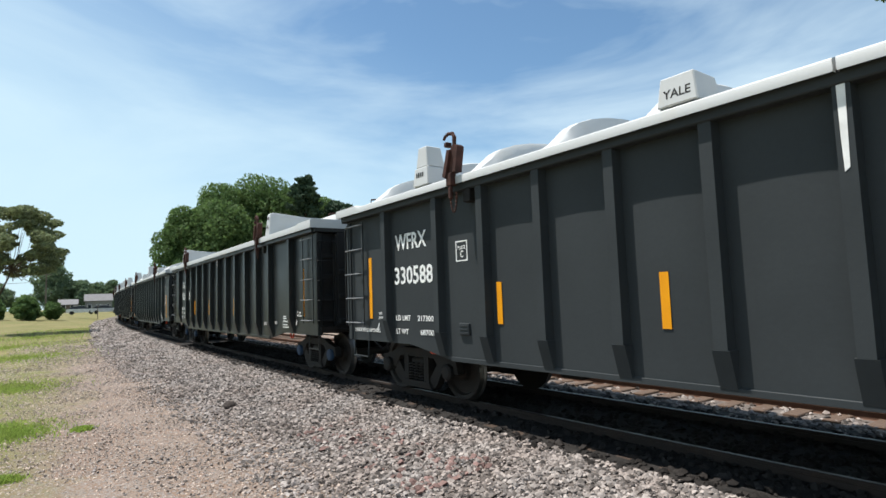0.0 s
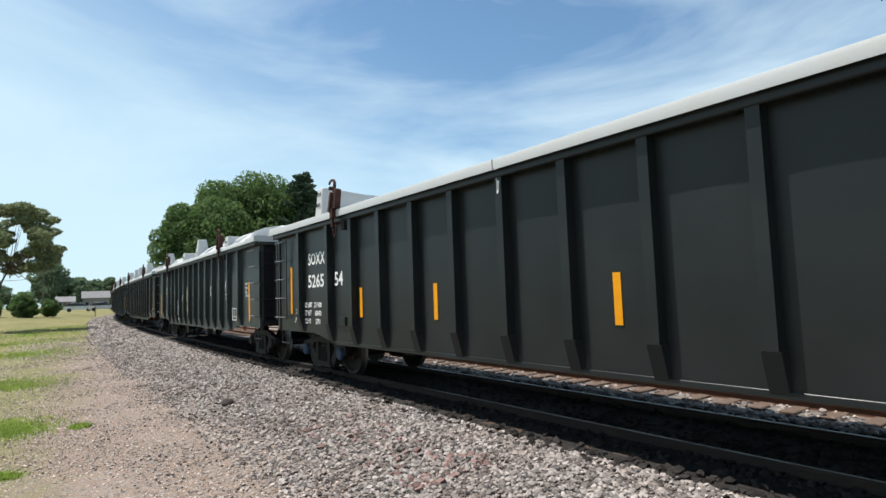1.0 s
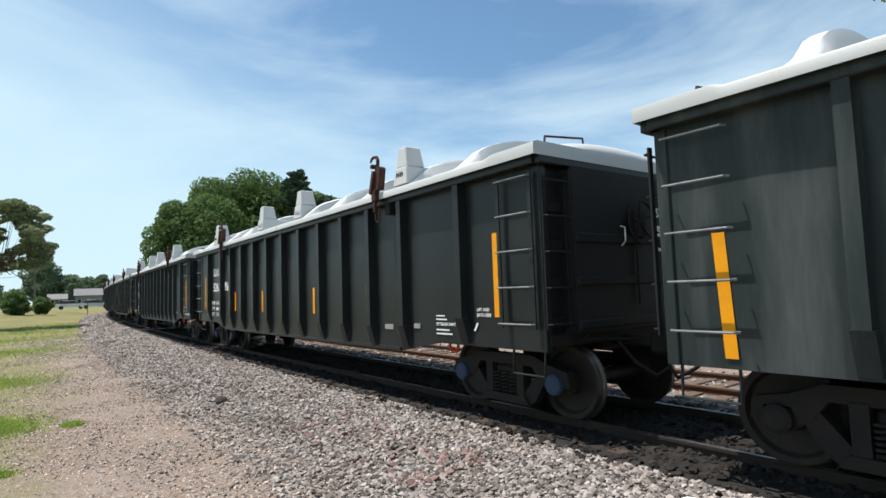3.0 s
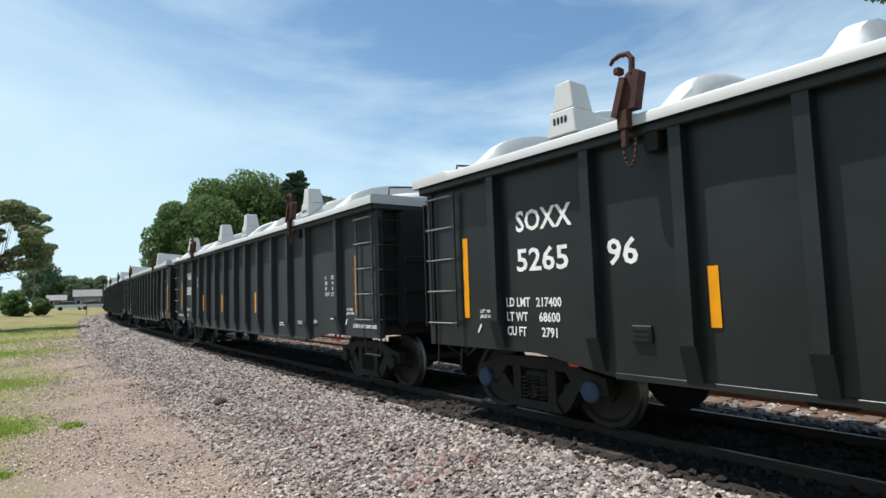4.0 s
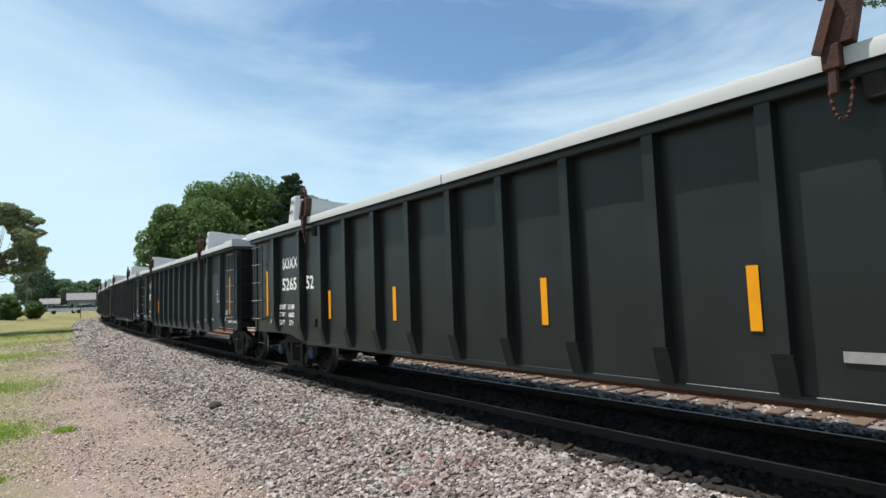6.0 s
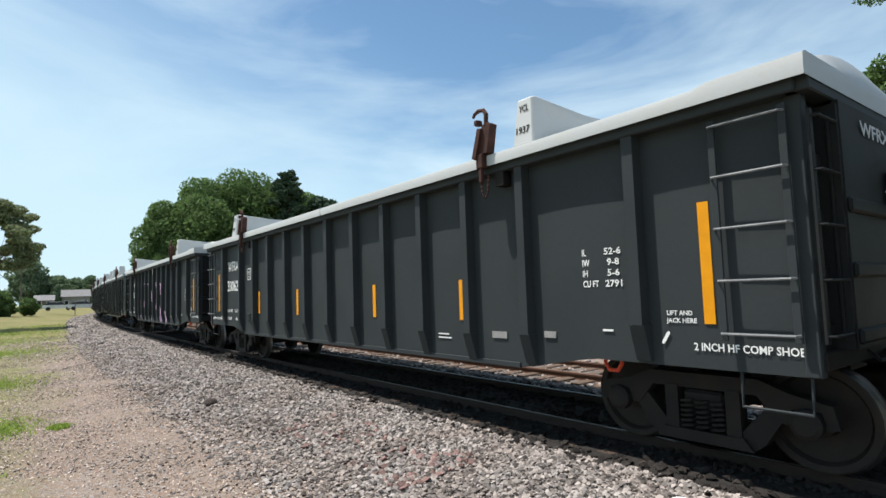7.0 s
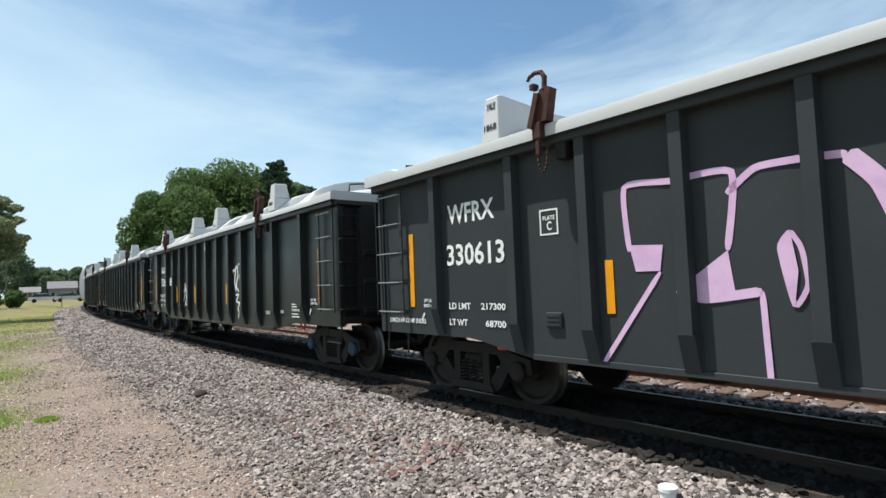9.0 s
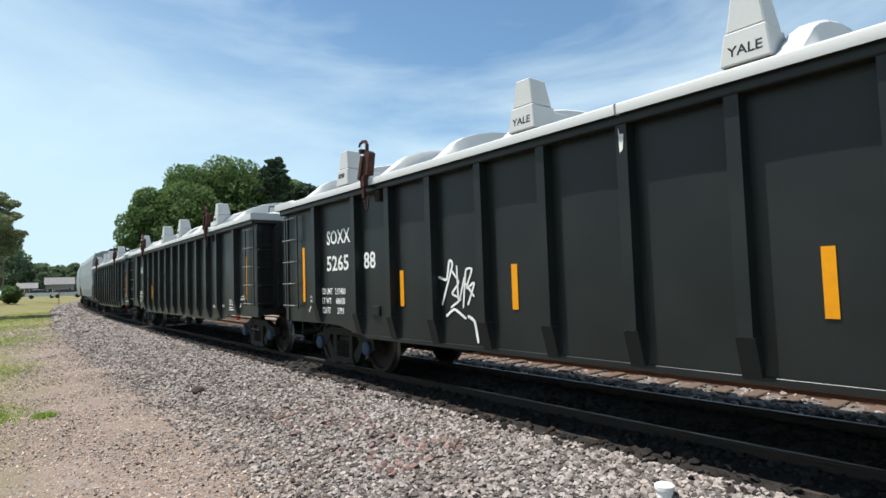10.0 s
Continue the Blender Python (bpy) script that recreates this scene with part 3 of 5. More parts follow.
def saddle(cov, x, words=()):
    part("saddle_beam", shared("saddle", saddle_block), None, cov, at=pose(x, 0, 0))
    if words:
        for word, z, w in zip(words, (0.50, 0.24), (0.15, 0.21)):
            letters(word, w, 0.085, M["ink"], cov, pose(x - w / 2, -1.636 + 0.098 * (z - 0.10), TOP + z, 84.4, 0, 0), "stencil", "black stencilled letters")
        return
    bars(cov, x - 0.06, TOP + 0.50, 4, 0.022, 0.07, M["ink"], -1.605)
    bars(cov, x - 0.08, TOP + 0.28, 4, 0.026, 0.07, M["ink"], -1.628)


def hook_mesh():
    bm = bmesh.new()
    y = -1.70
    box(bm, -0.09, 0.03, y - 0.04, y + 0.06, TOP - 0.06, TOP + 0.12, 0.01)
    box(bm, -0.06, 0.0, y - 0.03, y + 0.02, TOP - 0.24, TOP - 0.06, 0.01)
    prism(bm, [(-0.06, TOP + 0.12), (0.10, TOP + 0.12), (0.17, TOP + 0.46), (0.10, TOP + 0.50), (0.02, TOP + 0.46)], y - 0.02, y + 0.10)
    prism(bm, [(-0.14, TOP + 0.08), (-0.08, TOP + 0.05), (0.04, TOP + 0.42), (-0.02, TOP + 0.44)], y - 0.06, y - 0.02)
    lathe_at = [(0.0, TOP + 0.40), (-0.06, TOP + 0.52)]
    for x, z in lathe_at:
        box(bm, x - 0.035, x + 0.035, y - 0.05, y + 0.05, z - 0.035, z + 0.035, 0.012)
    tube(bm, [(0.08, y, TOP + 0.46), (0.09, y, TOP + 0.60), (0.05, y, TOP + 0.66), (-0.04, y, TOP + 0.675), (-0.12, y, TOP + 0.65), (-0.15, y, TOP + 0.61)],
         [0.03, 0.03, 0.028, 0.026, 0.022, 0.018], seg=7)
    return mesh_of("clamp_hook", bm, M["rust"])


def chain_mesh():
    bm = bmesh.new()
    pts = [(0.07 * math.cos(a), -1.68, TOP - 0.16 - 0.26 * math.sin(a)) for a in [i / 24 * math.pi for i in range(25)]]
    tube(bm, pts, [0.008 if i % 2 else 0.019 for i in range(25)], seg=5)
    return mesh_of("chain", bm, M["rust"])


def hook(car, x):
    """A rusty hinged clamp with a curled top, hung over the top chord, and its slack chain."""
    h = part("clamp_hook", shared("hook", hook_mesh), None, car, "rusty clamp hook", at=pose(x, 0, 0))
    part("chain", shared("chain", chain_mesh), None, h)
    bm = bmesh.new()
    box(bm, x + 0.10, x + 0.24, -1.60, -SKIN, TOP - 0.30, TOP - 0.12, 0.01)
    part("bracket", bm, M["dark"], car)


def stripe(car, s, z0, z1, w=0.085, y=-(SKIN + 0.0055), lean=0.0):
    bm = bmesh.new()
    x = LENGTH / 2 - s
    prism(bm, [(x - w / 2, z0), (x + w / 2, z0), (x + w / 2 - lean, z1), (x - w / 2 - lean, z1)], y, y - 0.004)
    return part("reflector_strip", bm, M["yellow"], car, "yellow reflective strip")


def gondola(label, paint="grey", caps="dark", style="smooth", stripes=()):
    mat = M[paint]
    car = new("gondola_car")
    tagged(car, label, "freight car", "gondola cars of the train")
    H = LENGTH / 2
    bm = bmesh.new()
    box(bm, -H + 0.1, H - 0.1, -1.40, 1.40, 1.02, 1.14)
    box(bm, -H + 0.2, H - 0.2, -0.22, 0.22, 0.72, 1.02)
    for x in (H - TRUCK, REAR_TRUCK - H):
        box(bm, x - 0.25, x + 0.25, -1.40, 1.40, 0.80, 1.02)
    part("underframe", bm, M["dark"], car)
    for s in (-1, 1):
        part("side_sheet", shared(("skin", s, paint), lambda: mesh_of("side_sheet", side_skin(s, OLD_POSTS if paint == "green" else POSTS), mat)), None, car)
        for p in (OLD_POSTS if paint == "green" else POSTS):
            drop = sill_z(p)
            part("side_post", shared(("post", s, paint, round(drop, 2)), lambda: mesh_of("side_post", post_mesh(s, drop), mat)), None, car,
                 at=pose(H - p, 0, drop))
        bm = bmesh.new()
        ya, yb = sorted((s * (SKIN - 0.02), s * (SKIN + 0.02)))
        box(bm, 3.15 - H, H - 3.15, ya, yb, DEEP - 0.012, DEEP + 0.05, 0.004)
        part("side_sill", bm, mat, car)
        bm = bmesh.new()
        ya, yb = sorted((s * (SKIN - 0.06), s * 1.60))
        box(bm, -H, H, ya, yb, TOP - 0.12, TOP, 0.012)
        part("top_chord", bm, mat, car)
        for x in (-H, H - 0.12):
            bm = bmesh.new()
            ya, yb = sorted((s * (SKIN - 0.09), s * (SKIN + 0.02)))
            box(bm, x, x + 0.12, ya, yb, SILL - 0.0, TOP - 0.1, 0.01)
            part("corner_post", bm, mat, car)
    for e in (-1, 1):
        end = M["endblack"]
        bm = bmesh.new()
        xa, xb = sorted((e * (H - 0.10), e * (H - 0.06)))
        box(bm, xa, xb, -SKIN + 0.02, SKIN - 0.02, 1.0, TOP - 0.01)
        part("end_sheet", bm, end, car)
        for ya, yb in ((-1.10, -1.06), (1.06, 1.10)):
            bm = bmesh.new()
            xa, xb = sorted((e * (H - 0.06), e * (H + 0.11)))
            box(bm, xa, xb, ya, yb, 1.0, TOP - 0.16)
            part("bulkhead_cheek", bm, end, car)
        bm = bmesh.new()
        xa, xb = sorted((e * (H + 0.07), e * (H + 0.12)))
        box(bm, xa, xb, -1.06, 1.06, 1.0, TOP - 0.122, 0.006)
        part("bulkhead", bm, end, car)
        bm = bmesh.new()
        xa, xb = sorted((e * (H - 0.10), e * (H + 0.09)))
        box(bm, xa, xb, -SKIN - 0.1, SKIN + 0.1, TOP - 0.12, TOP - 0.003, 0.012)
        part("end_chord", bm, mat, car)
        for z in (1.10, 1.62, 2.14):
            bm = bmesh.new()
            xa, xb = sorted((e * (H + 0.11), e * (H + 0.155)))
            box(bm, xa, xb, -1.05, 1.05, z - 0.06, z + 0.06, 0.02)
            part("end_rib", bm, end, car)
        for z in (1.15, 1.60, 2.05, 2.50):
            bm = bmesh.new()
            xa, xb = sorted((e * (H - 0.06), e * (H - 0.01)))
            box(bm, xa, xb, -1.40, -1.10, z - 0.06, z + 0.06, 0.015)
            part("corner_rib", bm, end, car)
        bm = bmesh.new()
        xa, xb = sorted((e * (H - 0.3), e * (H + 0.02)))
        box(bm, xa, xb, -1.42, 1.42, 0.86, 1.0, 0.01)
        part("end_sill", bm, M["dark"], car)
        bm = bmesh.new()
        xa, xb = sorted((e * (H - 0.2), e * (H + 0.60)))
        box(bm, xa, xb, -0.09, 0.09, 0.78, 0.92, 0.03)
        xa, xb = sorted((e * (H + 0.42), e * (H + 0.70)))
        box(bm, xa, xb, -0.15, 0.15, 0.70, 0.98, 0.05)
        part("coupler", bm, M["dark"], car)
    for s in (-1, 1):
        ladder(car, mat, s * (H - 0.40), -(SKIN + 0.075), 1.13, 2.88, 0.56, "x", 5, stiles=paint != "green")
        ladder(car, mat, s * (H - 0.40), SKIN + 0.075, 1.13, 2.88, 0.56, "x", 5)
        ladder(car, M["endblack"], s * (H + 0.05), -1.29, 1.13, 2.80, 0.38, "y", 5)
        bm = bmesh.new()
        tube(bm, [(s * (H - 0.10), -1.40, 0.86), (s * (H - 0.10), -1.42, 0.52), (s * (H - 0.62), -1.42, 0.52), (s * (H - 0.62), -1.40, 0.86)], 0.016, seg=6)
        part("stirrup_step", bm, mat, car, "steel stirrup step")
    add_truck(car, H - TRUCK, caps)
    add_truck(car, REAR_TRUCK - H, caps)
    return car


FACE = -(SKIN + 0.0052)


def write(car, text, s, z, w, h, mat="letter", y=None, name="lettering"):
    """Lettering on the camera's side of a car: s of its left end from the front, z of its foot."""
    return letters(text, w, h, M[mat], car, pose(LENGTH / 2 - s, FACE if y is None else y, z, 90, 0, 0), name)


def spray(car, mat, width, points, move=0.0):
    """A sprayed stroke through points (s, z) on the side; corners rounded, ends tapered."""
    pts = [Vector((LENGTH / 2 - s - move, z)) for s, z in zip(points[::2], points[1::2])]
    fine = []
    for i in range(len(pts) - 1):
        p0, p1, p2, p3 = pts[max(i - 1, 0)], pts[i], pts[i + 1], pts[min(i + 2, len(pts) - 1)]
        for k in range(6):
            f = k / 6
            fine.append(0.5 * ((2 * p1) + (p2 - p0) * f * 0.55 + (2 * p0 * 0 + (p2 - p1) * 6 - (p2 - p0) * 1.1 - (p3 - p1) * 0.55) * f * f
                               + ((p1 - p2) * 4 + (p2 - p0) * 0.55 + (p3 - p1) * 0.55) * f ** 3))
    fine.append(pts[-1])
    bm = bmesh.new()
    left, right = [], []
    for i, p in enumerate(fine):
        d = fine[min(i + 1, len(fine) - 1)] - fine[max(i - 1, 0)]
        if d.length < 1e-6:
            d = Vector((1, 0))
        nrm = Vector((-d.y, d.x)).normalized() * width * 0.5 * (0.55 if i in (0, len(fine) - 1) else 1)
        left.append(bm.verts.new((p.x + nrm.x, FACE - 0.002, p.y + nrm.y)))
        right.append(bm.verts.new((p.x - nrm.x, FACE - 0.002, p.y - nrm.y)))
    for i in range(len(fine) - 1):
        bm.faces.new((left[i], left[i + 1], right[i + 1], right[i]))
    ext = bmesh.ops.extrude_face_region(bm, geom=list(bm.faces))
    bmesh.ops.translate(bm, verts=[v for v in ext["geom"] if isinstance(v, bmesh.types.BMVert)], vec=(0, -0.002, 0))
    return part("spray_stroke", bm, M[mat], car, "sprayed graffiti stroke")


def spray_fill(car, mat, points):
    """A filled patch of sprayed paint with corners (s, z)."""
    bm = bmesh.new()
    prism(bm, [(LENGTH / 2 - s, z) for s, z in zip(points[::2], points[1::2])], FACE - 0.002, FACE - 0.0045)
    return part("spray_patch", bm, M[mat], car, "sprayed graffiti patch")


def stencil(car, s, z, w, h):
    """A square outline with a word and a letter in it."""
    bm = bmesh.new()
    x, t = LENGTH / 2 - s, 0.018
    for a, b, c, d in ((0, w, 0, t), (0, w, h - t, h), (0, t, t, h - t), (w - t, w, t, h - t)):
        prism(bm, [(x + a, z + c), (x + b, z + c), (x + b, z + d), (x + a, z + d)], FACE, FACE - 0.003)
    part("stencil_square", bm, M["letter"], car, "white outlined square")
    write(car, "PLATE", s - 0.045, z + h * 0.58, w - 0.09, 0.05)
    write(car, "C", s - w * 0.38, z + h * 0.18, w * 0.26, 0.10)


def plate(car, s, z, w, h, mat):
    bm = bmesh.new()
    x = LENGTH / 2 - s
    prism(bm, [(x, z), (x + w, z), (x + w, z + h), (x, z + h)], FACE + 0.01, FACE - 0.006)
    return part("small_plate", bm, M[mat], car)


def card_pocket(car, s, z, mat):
    """A shallow framed pocket for routing cards."""
    bm = bmesh.new()
    x = LENGTH / 2 - s
    box(bm, x, x + 0.22, FACE - 0.025, FACE + 0.02, z, z + 0.17, 0.008)
    for k in range(3):
        box(bm, x + 0.02, x + 0.20, FACE - 0.034, FACE - 0.024, z + 0.025 + k * 0.05, z + 0.045 + k * 0.05)
    part("card_pocket", bm, mat, car)


def brake_gear(car, mark, digits):
    """On the front end: hand-brake wheel with spokes, its housing and a hanging chain, and the car's mark."""
    x = LENGTH / 2 + 0.235
    bm = bmesh.new()
    ring = [(x, 0.15 + 0.28 * math.cos(a), 2.36 + 0.28 * math.sin(a)) for a in [i * math.pi / 12 for i in range(25)]]
    tube(bm, ring, 0.017, seg=6, cap=False)
    for k in range(5):
        a = k * 2 * math.pi / 5 + 0.4
        tube(bm, [(x - 0.04, 0.15, 2.36), (x, 0.15 + 0.27 * math.cos(a), 2.36 + 0.27 * math.sin(a))], 0.012, seg=5)
    part("brake_wheel", bm, M["dark"], car, "spoked hand-brake wheel")
    bm = bmesh.new()
    box(bm, x - 0.12, x - 0.03, 0.02, 0.30, 2.16, 2.52, 0.03)
    tube(bm, [(x - 0.08, 0.13, 2.2), (x - 0.08, 0.13, 1.3)], 0.016, seg=6)
    part("brake_housing", bm, M["dark"], car)
    bm = bmesh.new()
    tube(bm, [(x - 0.06, -0.22, 2.05), (x + 0.02, -0.25, 2.1), (x + 0.02, -0.25, 2.28), (x - 0.06, -0.22, 2.3)], 0.011, seg=5)
    part("release_lever", bm, M["letter"], car, "white release lever")
    bm = bmesh.new()
    tube(bm, [(x - 0.1, -0.9, 0.98), (x + 0.05, -1.2, 0.95), (x + 0.05, 0.3, 0.86), (x + 0.05, 0.4, 0.9)], 0.014, seg=6)
    part("uncoupling_lever", bm, M["dark"], car)
    for e in (-1, 1):
        bm = bmesh.new()
        tube(bm, [(e * (LENGTH / 2 + 0.1), -0.3, 0.85), (e * (LENGTH / 2 + 0.35), -0.32, 0.62), (e * (LENGTH / 2 + 0.60), -0.28, 0.48), (e * (LENGTH / 2 + 0.75), -0.2, 0.60)], 0.022, seg=7)
        part("air_hose", bm, M["dark"], car)
    if digits:
        m = Matrix(((0, 0, 1, x - 0.10), (1, 0, 0, -0.62), (0, 1, 0, 2.76), (0, 0, 0, 1)))
        if mark == "WFRX":
            letters(mark + " " + digits, 1.7, 0.13, M["letter"], car, m)
        elif mark == "SOXX":
            letters(mark, 0.5, 0.13, M["letter"], car, Matrix.Translation((0, 1.25, -0.30)) @ m)
            letters(digits, 0.75, 0.13, M["letter"], car, Matrix.Translation((0, 1.25, -0.55)) @ m)
    for k in range(4):
        bm = bmesh.new()
        box(bm, x - 0.105, x - 0.098, 0.60, 0.85 - 0.05 * (k % 2), 2.0 + 0.10 * k, 2.04 + 0.10 * k)
        part("unreadable_line", bm, M["letter"], car)


def small_lines(car, s, z, rows, w, h, step):
    """Small lettering too fine to read: plain bars, one a line."""
    for k in range(rows):
        bm = bmesh.new()
        x, zz = LENGTH / 2 - s, z - k * step
        ww = w * (0.7 + 0.3 * ((k * 7) % 3) / 2)
        prism(bm, [(x, zz), (x + ww, zz), (x + ww, zz + h), (x, zz + h)], FACE, FACE - 0.003)
        part("unreadable_line", bm, M["letter"], car)


def hose_loop(car, s):
    bm = bmesh.new()
    x = LENGTH / 2 - s
    tube(bm, [(x - 0.09, -1.3, 0.86), (x - 0.10, -1.32, 0.76), (x - 0.05, -1.32, 0.69), (x + 0.05, -1.32, 0.69), (x + 0.10, -1.32, 0.76), (x + 0.09, -1.3, 0.86)], 0.022, seg=7)
    part("brake_hose", bm, M["red"], car, "orange-red brake hose loop")


def under_gear(car):
    """Air reservoir, brake cylinder and rods between the trucks."""
    bm = bmesh.new()
    lathe(bm, [(0.0, 0.05), (0.05, 0.2), (1.0, 0.2), (1.05, 0.05)], seg=14, axis="x")
    part("air_reservoir", bm, M["dark"], car, at=pose(-4.6, -0.55, 0.68))
    bm = bmesh.new()
    box(bm, -0.2, 0.2, -0.5, 0.5, 0.42, 0.72, 0.04)
    part("brake_valve", bm, M["dark"], car, at=pose(-3.3, -0.4, 0.05))
    bm = bmesh.new()
    tube(bm, [(-5.2, -0.2, 0.62), (5.4, 0.1, 0.62)], 0.018, seg=6)
    part("brake_rod", bm, M["dark"], car)


def fleet_lettering(car, mark, digits, front_data=True):
    """The standard lettering, by owner."""
    mat = M["grey" if mark == "WFRX" else "black"]
    if mark == "WFRX":
        write(car, "WFRX", 14.55, 2.32, 0.90, 0.26)
        if digits:
            write(car, digits, 14.59, 1.76, 1.09, 0.29)
        write(car, "LD LMT", 14.58, 1.18, 0.43, 0.085)
        write(car, "217500" if digits == "330623" else "217300", 13.95, 1.18, 0.43, 0.085)
        write(car, "LT WT", 14.58, 0.965, 0.36, 0.085)
        write(car, "68500" if digits == "330623" else "68700", 13.88, 0.965, 0.36, 0.085)
        stencil(car, 12.92, 2.03, 0.26, 0.29)
        for s in (16.03, 0.99):
            write(car, "2 INCH HF COMP SHOES", s, 0.965, 0.92, 0.068)
        write(car, "IL\nIW\nIH\nCU FT", 2.17, 1.55, 0.20, 0.40)
        write(car, "52-6\n 9-8\n 5-6\n2791", 1.89, 1.55, 0.20, 0.40)
        small_lines(car, 4.75, 0.96, 2, 0.34, 0.018, 0.05)
        small_lines(car, 1.95, 1.10, 1, 0.18, 0.02, 0.06)
    else:
        write(car, "SOXX", 14.43, 2.25, 0.86, 0.26)
        if digits:
            write(car, digits[:4], 14.44, 1.77, 0.80, 0.28)
            write(car, digits[4:], 13.13, 1.77, 0.36, 0.28)
        write(car, "LD LMT\nLT WT\nCU FT", 14.65, 1.0, 0.40, 0.46)
        write(car, "217400\n 68600\n  2791", 14.15, 1.0, 0.38, 0.46)
        write(car, "EXTERIOR PAINT", 2.16, 1.06, 0.46, 0.045)
        small_lines(car, 2.16, 1.19, 2, 0.30, 0.018, 0.05)
        small_lines(car, 2.16, 0.99, 2, 0.44, 0.02, 0.055)
    for s in (15.15, 1.24):
        write(car, "LIFT AND\nJACK HERE", s, 1.19, 0.29, 0.125)
        spray(car, "letter", 0.03, (s - 0.02, 1.12, s + 0.05, 1.01))
    card_pocket(car, 12.88, 1.0, mat)
    plate(car, 3.62, 0.96, 0.26, 0.08, "siding")
    plate(car, 2.75, 1.0, 0.17, 0.07, "siding")
    for s in (0.83, 15.41):
        stripe(car, s, 1.2, 2.27, 0.10)
    for s in (4.21, 6.51, 9.71, 12.04):
        stripe(car, s, 1.17, 1.71, 0.095)


# sprayed strokes: width, then (s, z) along the stroke; patches: corners (s, z)
PINK_LINES = (
    (0.050, (12.18, 0.64, 11.49, 1.57)),
    (0.060, (11.80, 1.78, 11.82, 2.41, 11.35, 2.40, 10.80, 2.39, 10.87, 1.73)),
    (0.080, (11.34, 1.40, 11.09, 1.32, 10.62, 1.38)),
    (0.050, (10.62, 1.38, 10.60, 0.63)),
    (0.060, (10.85, 2.21, 10.61, 2.39, 10.27, 2.40, 9.98, 2.38)),
    (0.130, (9.98, 2.38, 9.80, 2.15, 9.66, 1.73)),
    (0.060, (9.66, 1.73, 9.59, 1.42, 9.43, 1.08, 9.43, 0.84, 9.47, 0.64)),
    (0.040, (10.39, 1.85, 10.47, 1.72, 10.39, 1.27, 10.29, 1.43, 10.32, 1.71, 10.39, 1.85)),
    (0.060, (9.68, 1.89, 9.67, 2.31, 9.31, 2.29)),
    (0.060, (8.80, 1.73, 8.81, 2.15, 8.25, 2.13)),
    (0.090, (8.25, 2.13, 8.25, 1.78, 8.24, 0.96, 8.23, 0.71)),
    (0.050, (8.24, 1.99, 8.06, 2.28)),
    (0.120, (7.90, 2.35, 7.35, 1.90, 7.18, 1.79)),
    (0.100, (7.33, 1.90, 7.35, 2.28)),
    (0.080, (7.35, 2.28, 6.97, 2.27)),
    (0.110, (7.18, 1.79, 7.21, 1.69, 7.43, 1.40)),
    (0.150, (7.79, 1.70, 7.43, 1.40)),
    (0.110, (7.94, 1.42, 7.65, 0.99, 7.43, 1.33)),
    (0.150, (7.45, 1.24, 7.15, 0.91)),
    (0.120, (7.13, 0.97, 7.14, 0.71)))
PINK_FILLS = (
    (11.80, 1.84, 11.45, 1.82, 11.49, 1.58, 11.74, 1.58),
    (10.87, 1.73, 10.83, 1.38, 11.09, 1.31, 11.34, 1.40),
    (10.39, 1.85, 10.47, 1.72, 10.39, 1.27, 10.35, 1.54),
    (9.30, 2.25, 9.09, 2.08, 8.77, 1.73, 8.74, 1.28, 8.82, 1.37, 9.13, 1.80, 9.29, 1.98),
    (9.29, 1.47, 9.22, 1.32, 9.03, 0.86, 8.92, 0.64, 9.12, 0.69, 9.24, 0.99),
    (8.22, 0.96, 8.13, 0.80, 7.97, 0.65, 8.26, 0.62),
    (8.00, 2.39, 7.88, 2.38, 7.93, 2.16, 8.01, 2.21),
    (7.30, 1.52, 7.30, 1.10, 7.50, 1.25, 7.41, 1.40))
PINK_LINES_2 = (
    (0.070, (7.39, 2.27, 6.83, 2.28)),
    (0.060, (6.85, 1.83, 6.28, 2.45)),
    (0.080, (6.28, 2.45, 6.30, 1.59, 6.30, 1.19)),
    (0.090, (6.88, 1.26, 6.53, 0.61)),
    (0.060, (6.30, 1.19, 5.90, 1.09, 5.67, 1.07)))
PINK_FILLS_2 = (
    (6.91, 2.29, 6.75, 2.27, 6.80, 1.99, 6.90, 1.83),
    (6.54, 1.54, 6.29, 1.64, 6.31, 1.35, 6.46, 1.40),
    (6.95, 1.35, 6.81, 1.23, 6.80, 0.62, 6.96, 0.64),
    (5.90, 1.08, 5.67, 1.08, 5.48, 0.96, 5.50, 0.61, 5.70, 0.59, 5.68, 0.87))
WHITE_TAG = (
    (0.050, (11.46, 1.64, 11.49, 1.51, 11.49, 1.32, 11.46, 1.25, 11.41, 1.36, 11.43, 1.45)),
    (0.045, (11.36, 1.41, 11.39, 1.32, 11.35, 1.27, 11.29, 1.34, 11.31, 1.43, 11.36, 1.41)),
    (0.045, (11.26, 1.27, 11.24, 1.45, 11.18, 1.48, 11.15, 1.39, 11.14, 1.29)),
    (0.045, (11.12, 1.36, 11.01, 1.39, 10.97, 1.48, 11.03, 1.51, 11.10, 1.41, 11.09, 1.29, 10.97, 1.31)),
    (0.055, (11.49, 1.03, 11.44, 1.18, 11.26, 1.25, 11.13, 1.22, 10.93, 1.04)),
    (0.055, (11.49, 1.03, 11.31, 1.07, 11.04, 1.10, 11.21, 1.01, 11.29, 0.90, 11.23, 0.85, 11.06, 0.85)))
